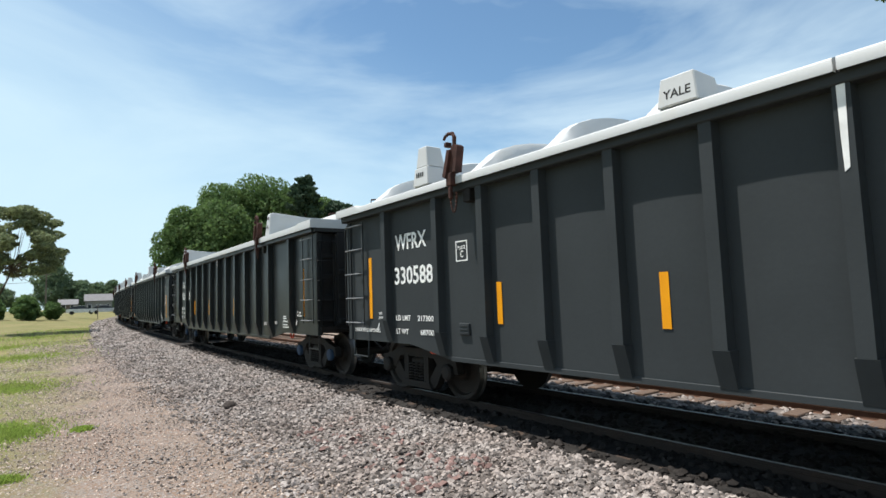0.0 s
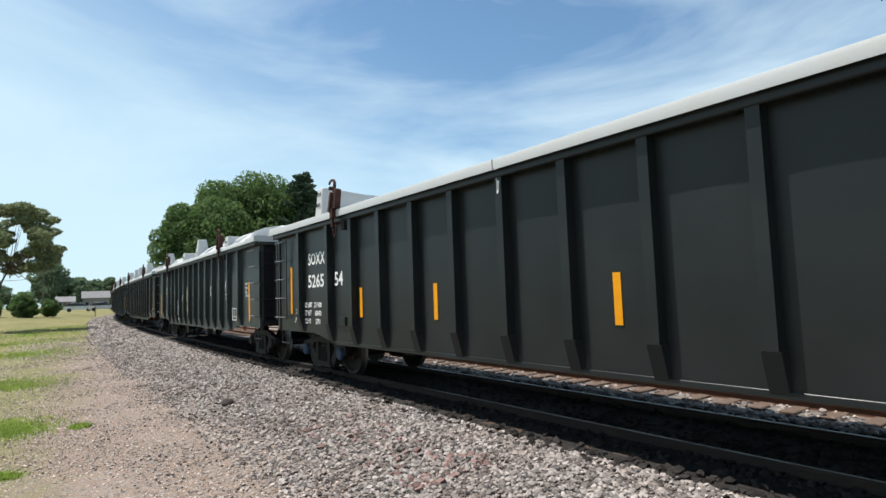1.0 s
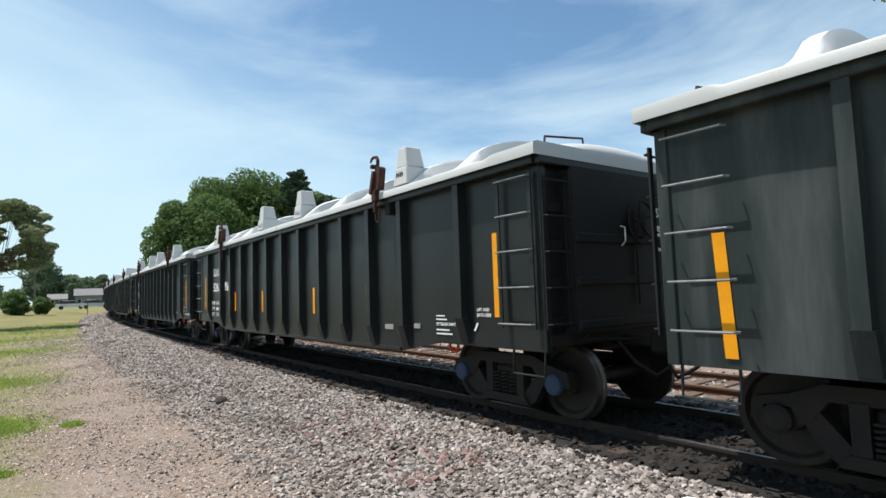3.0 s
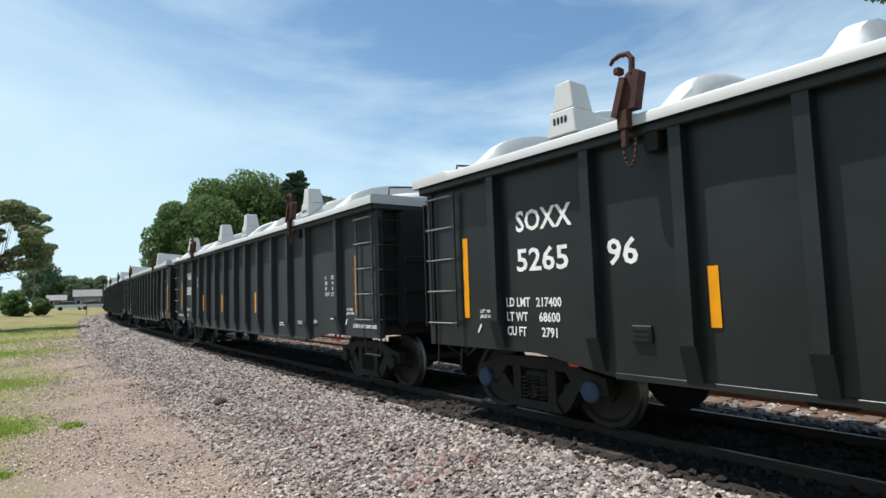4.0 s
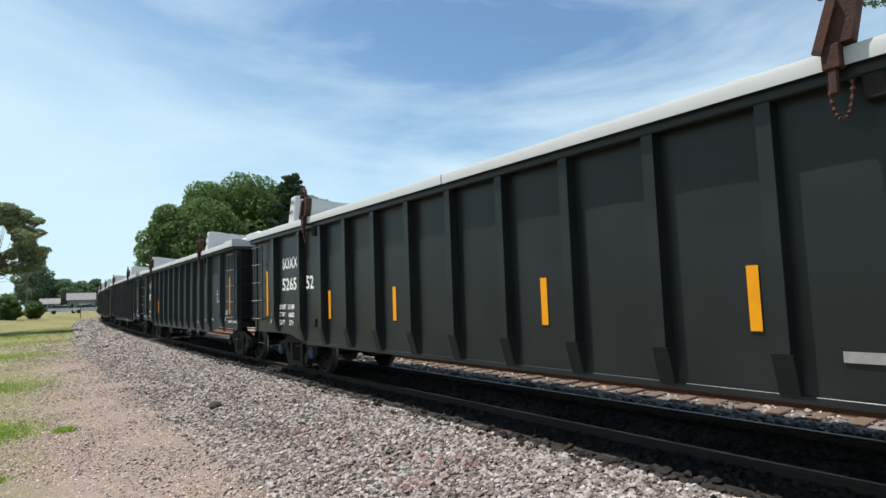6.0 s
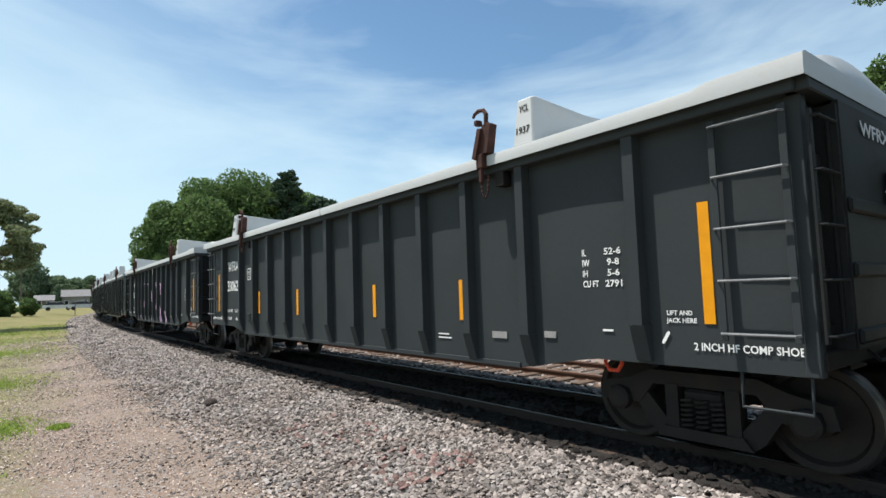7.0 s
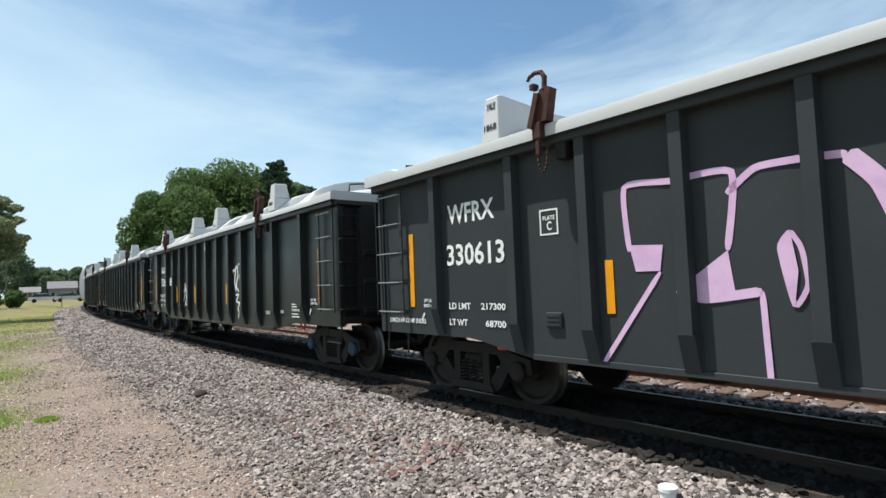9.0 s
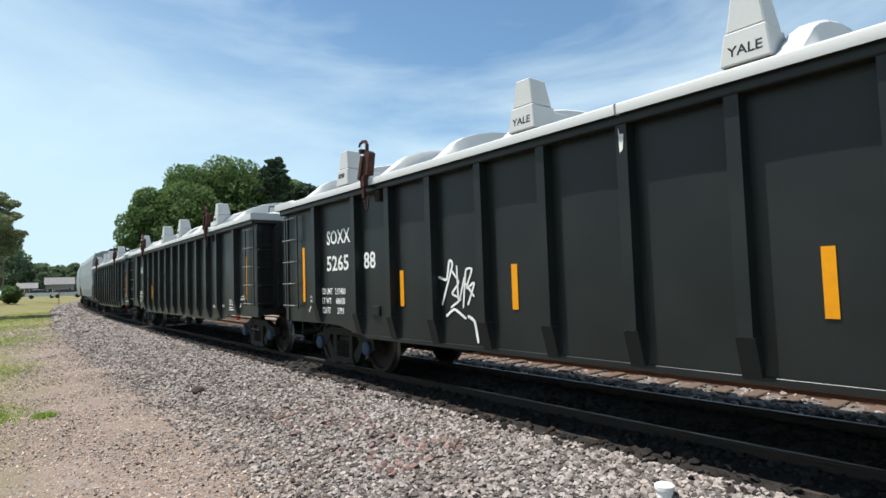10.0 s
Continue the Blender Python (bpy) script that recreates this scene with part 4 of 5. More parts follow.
SCRIBBLES = (
    (0.020, (12.49, 1.82, 12.45, 1.69, 12.36, 1.92, 12.33, 1.70)),
    (0.020, (12.32, 1.92, 12.22, 1.87, 12.30, 1.79, 12.21, 1.76)),
    (0.020, (12.19, 1.95, 12.16, 1.78, 12.10, 1.98, 12.09, 1.77, 12.04, 1.93, 11.88, 1.97)),
    (0.020, (12.36, 2.01, 12.36, 2.07, 12.29, 2.09, 12.31, 1.98)),
    (0.020, (12.34, 1.62, 12.24, 1.66, 12.22, 1.55, 12.32, 1.48, 12.18, 1.49)),
    (0.020, (13.23, 1.82, 13.07, 1.88, 13.14, 1.70, 12.99, 1.74)),
    (0.020, (13.22, 1.55, 13.12, 1.62, 13.06, 1.50, 13.22, 1.50)),
    (0.020, (13.06, 1.57, 12.94, 1.59, 13.04, 1.46)),
    (0.020, (12.92, 1.57, 12.90, 1.36, 12.83, 1.54, 12.82, 1.32)))
THROW_UP = (
    (0.035, (11.17, 1.60, 10.98, 1.55, 10.91, 1.80, 10.85, 1.74, 11.09, 1.20)),
    (0.030, (10.86, 1.66, 10.73, 1.51, 10.87, 1.36, 10.70, 1.29, 10.91, 1.17)),
    (0.030, (10.76, 1.74, 10.74, 1.25, 10.61, 1.58)),
    (0.030, (10.65, 1.17, 10.58, 1.66, 10.46, 1.67, 10.58, 1.43, 10.42, 1.50, 10.56, 1.21)),
    (0.035, (11.01, 1.05, 10.83, 1.15, 10.60, 1.03)),
    (0.040, (10.57, 1.07, 10.44, 1.00, 10.38, 0.73)),
    (0.030, (10.61, 1.51, 10.43, 1.32)))

CARS = []
SMOOTH, RIBBED = "smooth", "ribbed"
LABELS = dict(grey="dark grey steel gondola car with yellow reflective strips and white covers",
              black="black steel gondola car with yellow reflective strips and white covers",
              green="weathered green-black gondola car with sprayed graffiti and white covers")
# number in the train, mark, digits, paint, bearing caps, cover, low stacking posts
FLEET = [
    (0, "WFRX", "330588", "grey", "dark", RIBBED, (1,)), (1, "SOXX", "526554", "black", "blue", SMOOTH, ()),
    (2, "TILX", "520225", "green", "dark", RIBBED, (1, 3)), (3, "SOXX", "526596", "black", "blue", RIBBED, ()),
    (4, "WFRX", "330551", "grey", "dark", RIBBED, ()), (5, "SOXX", "526552", "black", "blue", SMOOTH, ()),
    (6, "WFRX", "330623", "grey", "dark", SMOOTH, ()), (7, "WFRX", "330613", "grey", "dark", SMOOTH, ()),
    (8, "SOXX", "526588", "black", "blue", RIBBED, ()), (9, "SOXX", "", "black", "blue", RIBBED, ()),
    (10, "WFRX", "", "black", "dark", RIBBED, ()),
]
# words on the stacking posts, from the rear of a car to its front
STENCILS = {0: ("", "YALE", "YALE", ""), 2: ("2874", "YALE", "YALE", "2874"), 3: ("", "YALE", "YALE", ""), 4: ("4046", "YALE", "YALE", "4046"),
            8: ("", "YALE", "YALE", "")}
SHIFT = {0: 0.03, 1: 0.03, 2: -0.03, 5: 0.04, 6: 0.04, 7: 0.01, 8: -0.08, 9: 0.09, 10: -0.02}
for number, mark, digits, paint, caps, style, low in FLEET:
    car = gondola(LABELS[paint], paint, caps, style)
    H = LENGTH / 2
    rear, front = cover(car, False, style), cover(car, True, style)
    if style == SMOOTH:
        saddle(front, H - 2.8, {6: ("YCL", "1937")}.get(number, ()))
        saddle(rear, 2.75 - H, {6: ("YCL", "1937"), 7: ("YALE", "1868")}.get(number, ()))
    else:
        for k, (c, s) in enumerate(((rear, 13.51), (rear, 9.36), (front, 6.94), (front, 2.78))):
            for sg in (-1, 1):
                stack_post(c, H - s, sg, k not in low, STENCILS.get(number, ("", "", "", ""))[k])
    hook(car, H - 3.42)
    hook(car, H - 12.65)
    brake_gear(car, mark, digits)
    under_gear(car)
    hose_loop(car, 13.75)
    hose_loop(car, 1.95)
    if mark == "TILX":
        write(car, "TILX", 14.26, 2.54, 0.58, 0.25)
        write(car, digits[:4], 14.28, 1.96, 0.67, 0.27)
        write(car, digits[4:], 13.22, 1.96, 0.35, 0.27)
        write(car, "LD LMT 221000", 14.28, 1.12, 0.62, 0.07)
        write(car, "LT WT  65000", 14.28, 0.96, 0.62, 0.07)
        for s, z in ((15.66, 0.9), (12.09, 0.97), (9.22, 0.97), (7.12, 0.99), (4.22, 0.98)):
            stripe(car, s, z, z + (1.08 if s > 15 else 0.52), 0.11, lean=0.05)
        stripe(car, 0.96, 0.97, 2.05, 0.11, lean=0.05)
        plate(car, 2.74, 0.96, 0.02, 0.36, "letter")
        for a, b, w, h in ((2.32, 0.96, 0.02, 0.36), (2.72, 0.96, 0.40, 0.02), (2.72, 1.30, 0.40, 0.02), (2.55, 1.08, 0.015, 0.22), (2.72, 1.06, 0.40, 0.015)):
            plate(car, a, b, w, h, "letter")
        write(car, "IL 52-6\nIW 9-6\nIH 5-6\nCU FT 2743", 1.36, 1.63, 0.34, 0.42)
        for width, pts in WHITE_TAG + SCRIBBLES:
            spray(car, "letter", width, pts)
        for width, pts in ((0.045, (9.4, 2.17, 9.38, 1.89, 9.1, 1.88)), (0.045, (9.43, 1.63, 9.1, 1.5, 8.79, 1.58, 8.8, 2.09, 8.99, 2.12, 8.98, 1.86)),
                           (0.045, (9.19, 2.09, 9.1, 1.9, 9.06, 1.56)), (0.05, (9.35, 1.46, 9.31, 1.14, 9.1, 0.88)), (0.05, (9.1, 1.45, 9.15, 1.15, 9.35, 1.2)),
                           (0.045, (8.98, 1.41, 8.94, 0.96, 8.85, 1.11))):
            spray(car, "ochre", width, pts, 0.11)
        for pts in ((9.44, 1.85, 9.44, 1.65, 9.36, 1.62, 9.3, 1.95), (9.3, 2.13, 9.28, 1.7, 9.2, 1.62, 9.15, 1.85, 9.05, 1.85), (9.02, 1.75, 8.95, 1.62, 8.85, 1.72, 8.95, 1.85),
                    (8.9, 2.1, 8.8, 1.95, 9.0, 1.9), (9.28, 1.42, 9.2, 1.25, 9.12, 1.42), (9.42, 1.28, 9.25, 1.22, 9.2, 0.98)):
            spray(car, "ochre", 0.038, pts, 0.11)
        for pts in ((10.42, 1.75, 10.38, 1.55, 10.3, 1.8, 10.2, 1.6), (10.1, 1.9, 10.05, 1.65, 9.95, 1.8), (10.3, 1.45, 10.2, 1.38, 10.3, 1.3), (10.3, 1.1, 10.18, 1.18, 10.22, 0.95, 10.05, 1.05, 10.02, 0.85),
                    (10.25, 1.6, 10.12, 1.5, 10.22, 1.4)):
            spray(car, "letter", 0.022, pts, 0.11)
        for width, pts in ((0.03, (10.38, 1.85, 10.15, 1.71, 9.92, 1.88, 10.2, 1.95)), (0.03, (10.24, 1.6, 10.1, 1.3)), (0.03, (10.26, 1.23, 10.15, 1.3, 10.0, 1.15)),
                                                      (0.028, (6.19, 1.95, 6.1, 2.2, 5.94, 2.23, 5.85, 2.1, 5.76, 2.0, 5.95, 1.85, 6.14, 1.69, 6.0, 1.6, 5.8, 1.55)), (0.028, (6.1, 1.85, 5.9, 1.75, 5.78, 1.62, 5.95, 1.5, 6.0, 1.05)),
                           (0.03, (5.42, 2.06, 5.42, 1.75, 5.28, 1.85, 5.3, 2.0, 5.44, 2.06)), (0.03, (5.2, 2.05, 5.08, 2.03, 5.2, 1.9, 5.1, 1.88, 5.22, 1.75, 5.05, 1.74)),
                           (0.03, (5.0, 2.03, 5.0, 1.74, 4.88, 1.8, 5.0, 1.9, 4.9, 1.98, 5.0, 2.03)), (0.03, (4.75, 1.95, 4.88, 2.0, 4.86, 1.75, 4.72, 1.73)),
                           (0.03, (3.46, 1.85, 3.4, 2.15, 3.28, 2.23, 3.15, 2.18, 3.12, 2.0, 3.28, 1.8, 3.3, 1.5, 3.35, 1.06)), (0.03, (3.46, 1.72, 3.3, 1.82, 3.15, 1.68, 3.4, 1.62, 3.2, 1.52, 3.35, 1.06))):
            spray(car, "letter", width, pts, 0.11)
    else:
        fleet_lettering(car, mark, digits)
    if number == 7:
        for width, pts in PINK_LINES + PINK_LINES_2:
            spray(car, "pink", width, pts)
        for pts in PINK_FILLS + PINK_FILLS_2:
            spray_fill(car, "pink", pts)
    if number == 8:
        for width, pts in THROW_UP:
            spray(car, "letter", width, pts)
        for width, pts in ((0.06, (6.05, 1.98, 5.9, 2.05, 5.75, 2.0, 5.8, 1.75, 5.7, 1.5)), (0.05, (5.85, 2.0, 5.6, 2.15, 5.55, 1.9, 5.7, 1.65, 5.5, 1.5)),
                           (0.045, (5.5, 2.2, 5.3, 2.15, 5.45, 1.85, 5.28, 1.8, 5.4, 1.5)), (0.045, (5.75, 1.4, 5.5, 1.42, 5.7, 1.25, 5.45, 1.2, 5.6, 1.05, 5.5, 0.98, 5.55, 0.82))):
            spray(car, "letter", width, pts)
    # heights of a bright reflection on one post, drawn as a white streak
    worn = {0: (2.35, 3.0), 1: (2.78, 2.95), 7: (2.70, 2.98), 8: (2.72, 2.9)}
    if number in worn:
        z0, z1 = worn[number]
        bm = bmesh.new()
        x = H - POSTS[6]
        prism(bm, [(x - 0.02, z0), (x + 0.015, z0 + 0.03), (x + 0.03, z1), (x - 0.028, z1 + 0.01), (x - 0.026, z0 + 0.25)], -HALF - 0.001, -HALF - 0.004)
        part("post_glint", bm, M["letter"], car, "white streak painted as a reflection on a side post")
    CARS.append((number, car, SHIFT.get(number, 0.0)))


def hopper():
    """A long covered hopper: curved sides, sloped end sheets, roof with a running board, three discharge bays."""
    car = new("covered_hopper_car")
    tagged(car, "pale grey covered hopper car with rounded sides behind the gondolas", "freight car")
    H = 8.4
    bm = bmesh.new()
    sec = [(0, 4.55), (0.9, 4.50), (1.35, 4.30), (1.5, 3.9), (1.56, 2.8), (1.52, 1.7), (1.42, 1.1)]
    ring = [(y, z) for y, z in sec] + [(-y, z) for y, z in sec[::-1][:-1]]
    rows = [[bm.verts.new((x, y * (1 if abs(x) < H - 0.05 else 0.97), z if z > 2 or abs(x) < 6.6 else max(z, 2.0))) for y, z in ring]
            for x in (-H, -H + 0.1, -6.4, -3, 0, 3, 6.4, H - 0.1, H)]
    for a, b in zip(rows, rows[1:]):
        for i in range(len(ring)):
            bm.faces.new((a[i], a[(i + 1) % len(ring)], b[(i + 1) % len(ring)], b[i]))
    bm.faces.new(rows[0])
    bm.faces.new(rows[-1][::-1])
    part("body", bm, M["hopper"], car)
    bm = bmesh.new()
    box(bm, -H - 0.5, H + 0.5, -0.3, 0.3, 0.8, 1.1)
    box(bm, -H - 0.4, -H + 0.2, -1.4, 1.4, 0.95, 1.15)
    box(bm, H - 0.2, H + 0.4, -1.4, 1.4, 0.95, 1.15)
    part("underframe", bm, M["dark"], car)
    for x in (-4.2, 0, 4.2):
        bm = bmesh.new()
        frustum(bm, (x - 0.5, x + 0.5, -0.6, 0.6), (x - 1.9, x + 1.9, -1.4, 1.4), 0.45, 1.25)
        part("discharge_bay", bm, M["hopper"], car)
    bm = bmesh.new()
    box(bm, -H, H, -0.35, 0.35, 4.62, 4.68)
    part("running_board", bm, M["dark"], car)
    ladder(car, M["hopper"], H + 0.05, -1.1, 1.3, 4.3, 0.45, "y", 8)
    ladder(car, M["hopper"], -H - 0.05, -1.1, 1.3, 4.3, 0.45, "y", 8)
    add_truck(car, H - 1.6)
    add_truck(car, 1.6 - H)
    return car


CARS.append((11, hopper(), 0.6))
for number in (12, 13, 14, 15):
    CARS.append((number, hopper(), 0.6 + 0.8 * (number - 11)))


# ---- plants, houses and cars beyond the line ----
def leaf_cloud(name, mat, parent, blobs, count, size, seed, droop=0.0, label=""):
    """Many small bent leaf clumps on the shells of uneven blobs: (centre, radii)."""
    rng = np.random.default_rng(seed)
    vol = np.array([b[1][0] * b[1][1] * b[1][2] for b in blobs]) ** (2 / 3)
    pick = rng.choice(len(blobs), count, p=vol / vol.sum())
    cen = np.array([b[0] for b in blobs])[pick]
    rad = np.array([b[1] for b in blobs])[pick]
    d = rng.normal(size=(count, 3))
    d /= np.linalg.norm(d, axis=1)[:, None]
    p = cen + d * rad * (0.62 + 0.42 * rng.random((count, 1)) ** 0.6)
    a = rng.normal(size=(count, 3))
    a /= np.linalg.norm(a, axis=1)[:, None]
    a[:, 2] -= droop
    b = np.cross(a, d + rng.normal(size=(count, 3)) * 0.6)
    b /= np.linalg.norm(b, axis=1)[:, None] + 1e-9
    s = size * (0.55 + 0.9 * rng.random((count, 1)))
    n = np.cross(a, b)
    v = np.stack([p - a * s, p + b * s * 0.55 + n * s * 0.2, p + a * s, p - b * s * 0.55 + n * s * 0.2], 1).reshape(-1, 3)
    i = np.arange(count)[:, None] * 4
    f = np.concatenate([i + np.array([[0, 1, 2]]), i + np.array([[0, 2, 3]])], 1).reshape(-1, 3)
    me = bpy.data.meshes.new(name)
    me.from_pydata(v.tolist(), [], f.tolist())
    me.materials.append(mat)
    ob = part(name, me, mat, parent, label)
    ob["kind"] = "stuff"
    return ob


def tree(x, y, height, spread, seed, label, mat="leaf", count=6000, size=0.35, name="tree", base=0.25, blobs_n=22, lean=0.0, flat=0.75, gaps=1.0, stout=1.0):
    """A broad-leaved tree: tapered trunk, forked limbs that reach into the crown, and clumps of leaves round the limb ends."""
    rng = random.Random(seed)
    t = new(name)
    t.location = (x, y, land(x, y))
    tagged(t, label, "tree")
    bm = bmesh.new()
    tw = height * 0.022 * stout
    top = Vector((lean * height * 0.3, 0, height * (base + 0.12)))
    tube(bm, [(0, 0, -0.1), (0.05, 0.02, height * base * 0.5), top * 0.8, top], [tw * 1.3, tw, tw * 0.85, tw * 0.7], seg=9)
    part("trunk", bm, M["bark"], t)
    blobs = []
    for i in range(blobs_n):
        a = i * 2.39996 + rng.uniform(-0.4, 0.4)
        g = (i + 0.5) / blobs_n
        zc = height * (base + 0.04 + (0.90 - base) * g)
        prof = max(0.12, math.sin(math.pi * (0.20 + 0.74 * g))) ** 0.7
        r = spread * prof * rng.uniform(0.45, 0.85)
        c = Vector((r * math.cos(a) + lean * height * 0.3, r * math.sin(a), zc))
        br = spread * rng.uniform(0.30, 0.46) * gaps
        blobs.append((tuple(c), (br, br, br * flat)))
        if i % 2 == 0:
            limb = bmesh.new()
            mid = top * 0.9 + (c - top) * 0.5 + Vector((0, 0, -0.1 * height * rng.random()))
            tube(limb, [top * 0.9, mid, c], [tw * 0.5, tw * 0.32, tw * 0.1], seg=6)
            part("limb", limb, M["bark"], t)
    leaf_cloud("crown", M[mat], t, blobs, count, size, seed)
    return t


def conifer(x, y, height, spread, seed, label):
    """A dark old conifer with tiers of upswept boughs and a ragged top."""
    rng = random.Random(seed)
    t = new("conifer_tree")
    t.location = (x, y, land(x, y))
    tagged(t, label, "tree")
    bm = bmesh.new()
    tube(bm, [(0, 0, -0.1), (0, 0, height * 0.5), (0, 0, height * 0.98)], [0.4, 0.25, 0.05], seg=8)
    part("trunk", bm, M["bark"], t)
    blobs = []
    for k in range(110):
        g = k / 110
        z = height * (0.2 + 0.8 * g)
        r = spread * (1.02 - g) ** 0.5 * rng.uniform(0.45, 1.15)
        a = rng.uniform(0, 2 * math.pi)
        for f in (0.4, 0.75, 1.0):
            blobs.append(((r * f * math.cos(a), r * f * math.sin(a), z + 0.35 * f * f * r * 0.6), (0.55, 0.55, 0.28)))
    leaf_cloud("crown", M["needle"], t, blobs, 16000, 0.24, seed)
    return t


# the big grove behind the train
for x, y, h, sp, sd in ((-38.2, 80.5, 15.4, 4.6, 1), (-34.2, 83.5, 19.0, 5.8, 2), (-29.0, 86.0, 20.6, 6.4, 3), (-24.0, 87.5, 19.0, 5.6, 4),
                        (-33.0, 80.0, 16.0, 5.5, 6), (-20.0, 91.0, 18.6, 4.6, 7)):
    tree(x, y, h, sp, sd, "tall dense green deciduous tree in a grove behind the line", count=36000, size=0.22, base=0.08, blobs_n=60, flat=0.85)
conifer(-21.3, 82.0, 19.9, 4.6, 11, "dark ragged conifer at the edge of the grove")
tree(-16.9, 87.5, 17.6, 4.0, 12, "dark green tree beside the conifer", mat="needle", count=9000, size=0.40, base=0.1, blobs_n=34)
# the airy tree by the lawn, far trees and shrubs
tree(-38.6, 46.4, 11.2, 4.8, 21, "airy pale green tree with open drooping limbs on the lawn", mat="paleleaf", count=26000, size=0.12, base=0.42, blobs_n=70, gaps=0.42, flat=0.45, lean=0.5, stout=0.3)
for x, y, h, sp, sd in ((-122.8, 170.4, 14.6, 6.0, 31), (-118.0, 174.0, 9.2, 4.2, 32), (-138.6, 205.5, 10.8, 5.0, 33), (-134.0, 208.6, 10.2, 4.4, 34), (-124.3, 203.0, 11.2, 3.0, 35),
                        (-135.0, 162.0, 8.6, 5.4, 39)):
    tree(x, y, h, sp, sd, "distant green deciduous tree beyond the houses", mat="farleaf", count=7000, size=0.40, base=0.1, blobs_n=30)
for x, y, h, sp, sd in ((-57.9, 75.4, 3.1, 1.7, 41), (-57.3, 79.5, 2.1, 1.3, 42), (-62.5, 74.5, 2.8, 1.8, 43)):
    tree(x, y, h, sp, sd, "round dark green shrub on the lawn", count=4000, size=0.19, base=0.02, blobs_n=18, name="shrub")
# trees behind the train on the other side
tree(27.6, 31.4, 15.5, 4.2, 51, "tall green tree across the tracks with loose outer twigs", count=18000, size=0.17, base=0.05, blobs_n=56, gaps=0.55)
tree(33.0, 28.0, 18.0, 5.0, 52, "tall green tree across the tracks", count=14000, size=0.21, base=0.05, blobs_n=46, gaps=0.7)


def overhanging_bough():
    """The end of a bough that reaches in over the tracks from a tree beside the line."""
    t = new("roadside_tree")
    t.location = (17.0, 11.5, GROUND)
    tagged(t, "green tree beside the line with a bough reaching over it", "tree")
    bm = bmesh.new()
    tube(bm, [(0, 0, -0.1), (0.1, 0, 4), (0.0, 0.2, 8.2)], [0.30, 0.24, 0.14], seg=9)
    part("trunk", bm, M["bark"], t)
    tip = Vector((12.35, 14.7, 9.35)) - t.location
    bm = bmesh.new()
    tube(bm, [(0, 0.1, 6.5), tip * 0.5 + Vector((0, 0, 4.4)), tip * 0.85 + Vector((0, 0, 1.6)), tip], [0.13, 0.08, 0.04, 0.012], seg=7)
    part("bough", bm, M["bark"], t)
    rng = random.Random(5)
    blobs = [(tuple(tip + Vector((rng.uniform(-0.25, 0.7), rng.uniform(-0.4, 0.3), rng.uniform(-0.05, 0.5)))), (0.22, 0.22, 0.16)) for k in range(9)]
    leaf_cloud("bough_leaves", M["leaf"], t, blobs, 700, 0.055, 8)
    crown = [((rng.uniform(0.0, 4.5), rng.uniform(-3, 1.0), rng.uniform(7.5, 12.5)), (1.2, 1.2, 0.9)) for k in range(18)]
    leaf_cloud("crown", M["leaf"], t, crown, 6000, 0.11, 9)


overhanging_bough()


def house(x, y, turn, w, d, h, roof, label, windows):
    """A plain house: walls, pitched roof with eaves, door and windows set into frames."""
    g = new("house")
    g.matrix_world = pose(x, y, land(x, y), 0, 0, turn)
    tagged(g, label, "house")
    bm = bmesh.new()
    prism(bm, [(-d / 2, 0), (d / 2, 0), (d / 2, h), (0, h + roof), (-d / 2, h)], -w / 2, w / 2, axis="x")
    part("wall", bm, M["siding"], g)
    bm = bmesh.new()
    e = 0.45
    k = roof / (d / 2)
    prism(bm, [(-d / 2 - e, h - e * k), (0, h + roof), (d / 2 + e, h - e * k), (d / 2 + e, h - e * k + 0.18), (0, h + roof + 0.2), (-d / 2 - e, h - e * k + 0.18)],
          -w / 2 - 0.3, w / 2 + 0.3, axis="x")
    part("roof", bm, M["shingle"], g)
    for i in range(windows):
        wx = -w / 2 + w * (i + 0.5) / windows
        bm = bmesh.new()
        box(bm, wx - 0.55, wx + 0.55, -d / 2 - 0.06, -d / 2 + 0.02, 0.95, 2.15, 0.02)
        win = part("window", bm, M["pvc"], g, "white window frame")
        bm = bmesh.new()
        box(bm, wx - 0.45, wx + 0.45, -d / 2 - 0.075, -d / 2 - 0.062, 1.03, 2.07)
        part("pane", bm, M["glass"], win)
    bm = bmesh.new()
    box(bm, -0.1 * w, -0.1 * w + 0.95, -d / 2 - 0.05, -d / 2 + 0.02, 0, 2.05, 0.02)
    part("door", bm, M["wood"], g)
    return g


house(-107.5, 168.6, 33, 6.9, 6.0, 3.3, 1.8, "low grey house with a pitched grey roof beyond the lawn", 3)
house(-111.0, 160.2, 33, 4.4, 6.0, 2.3, 1.3, "small pale grey house with a pitched roof", 2)


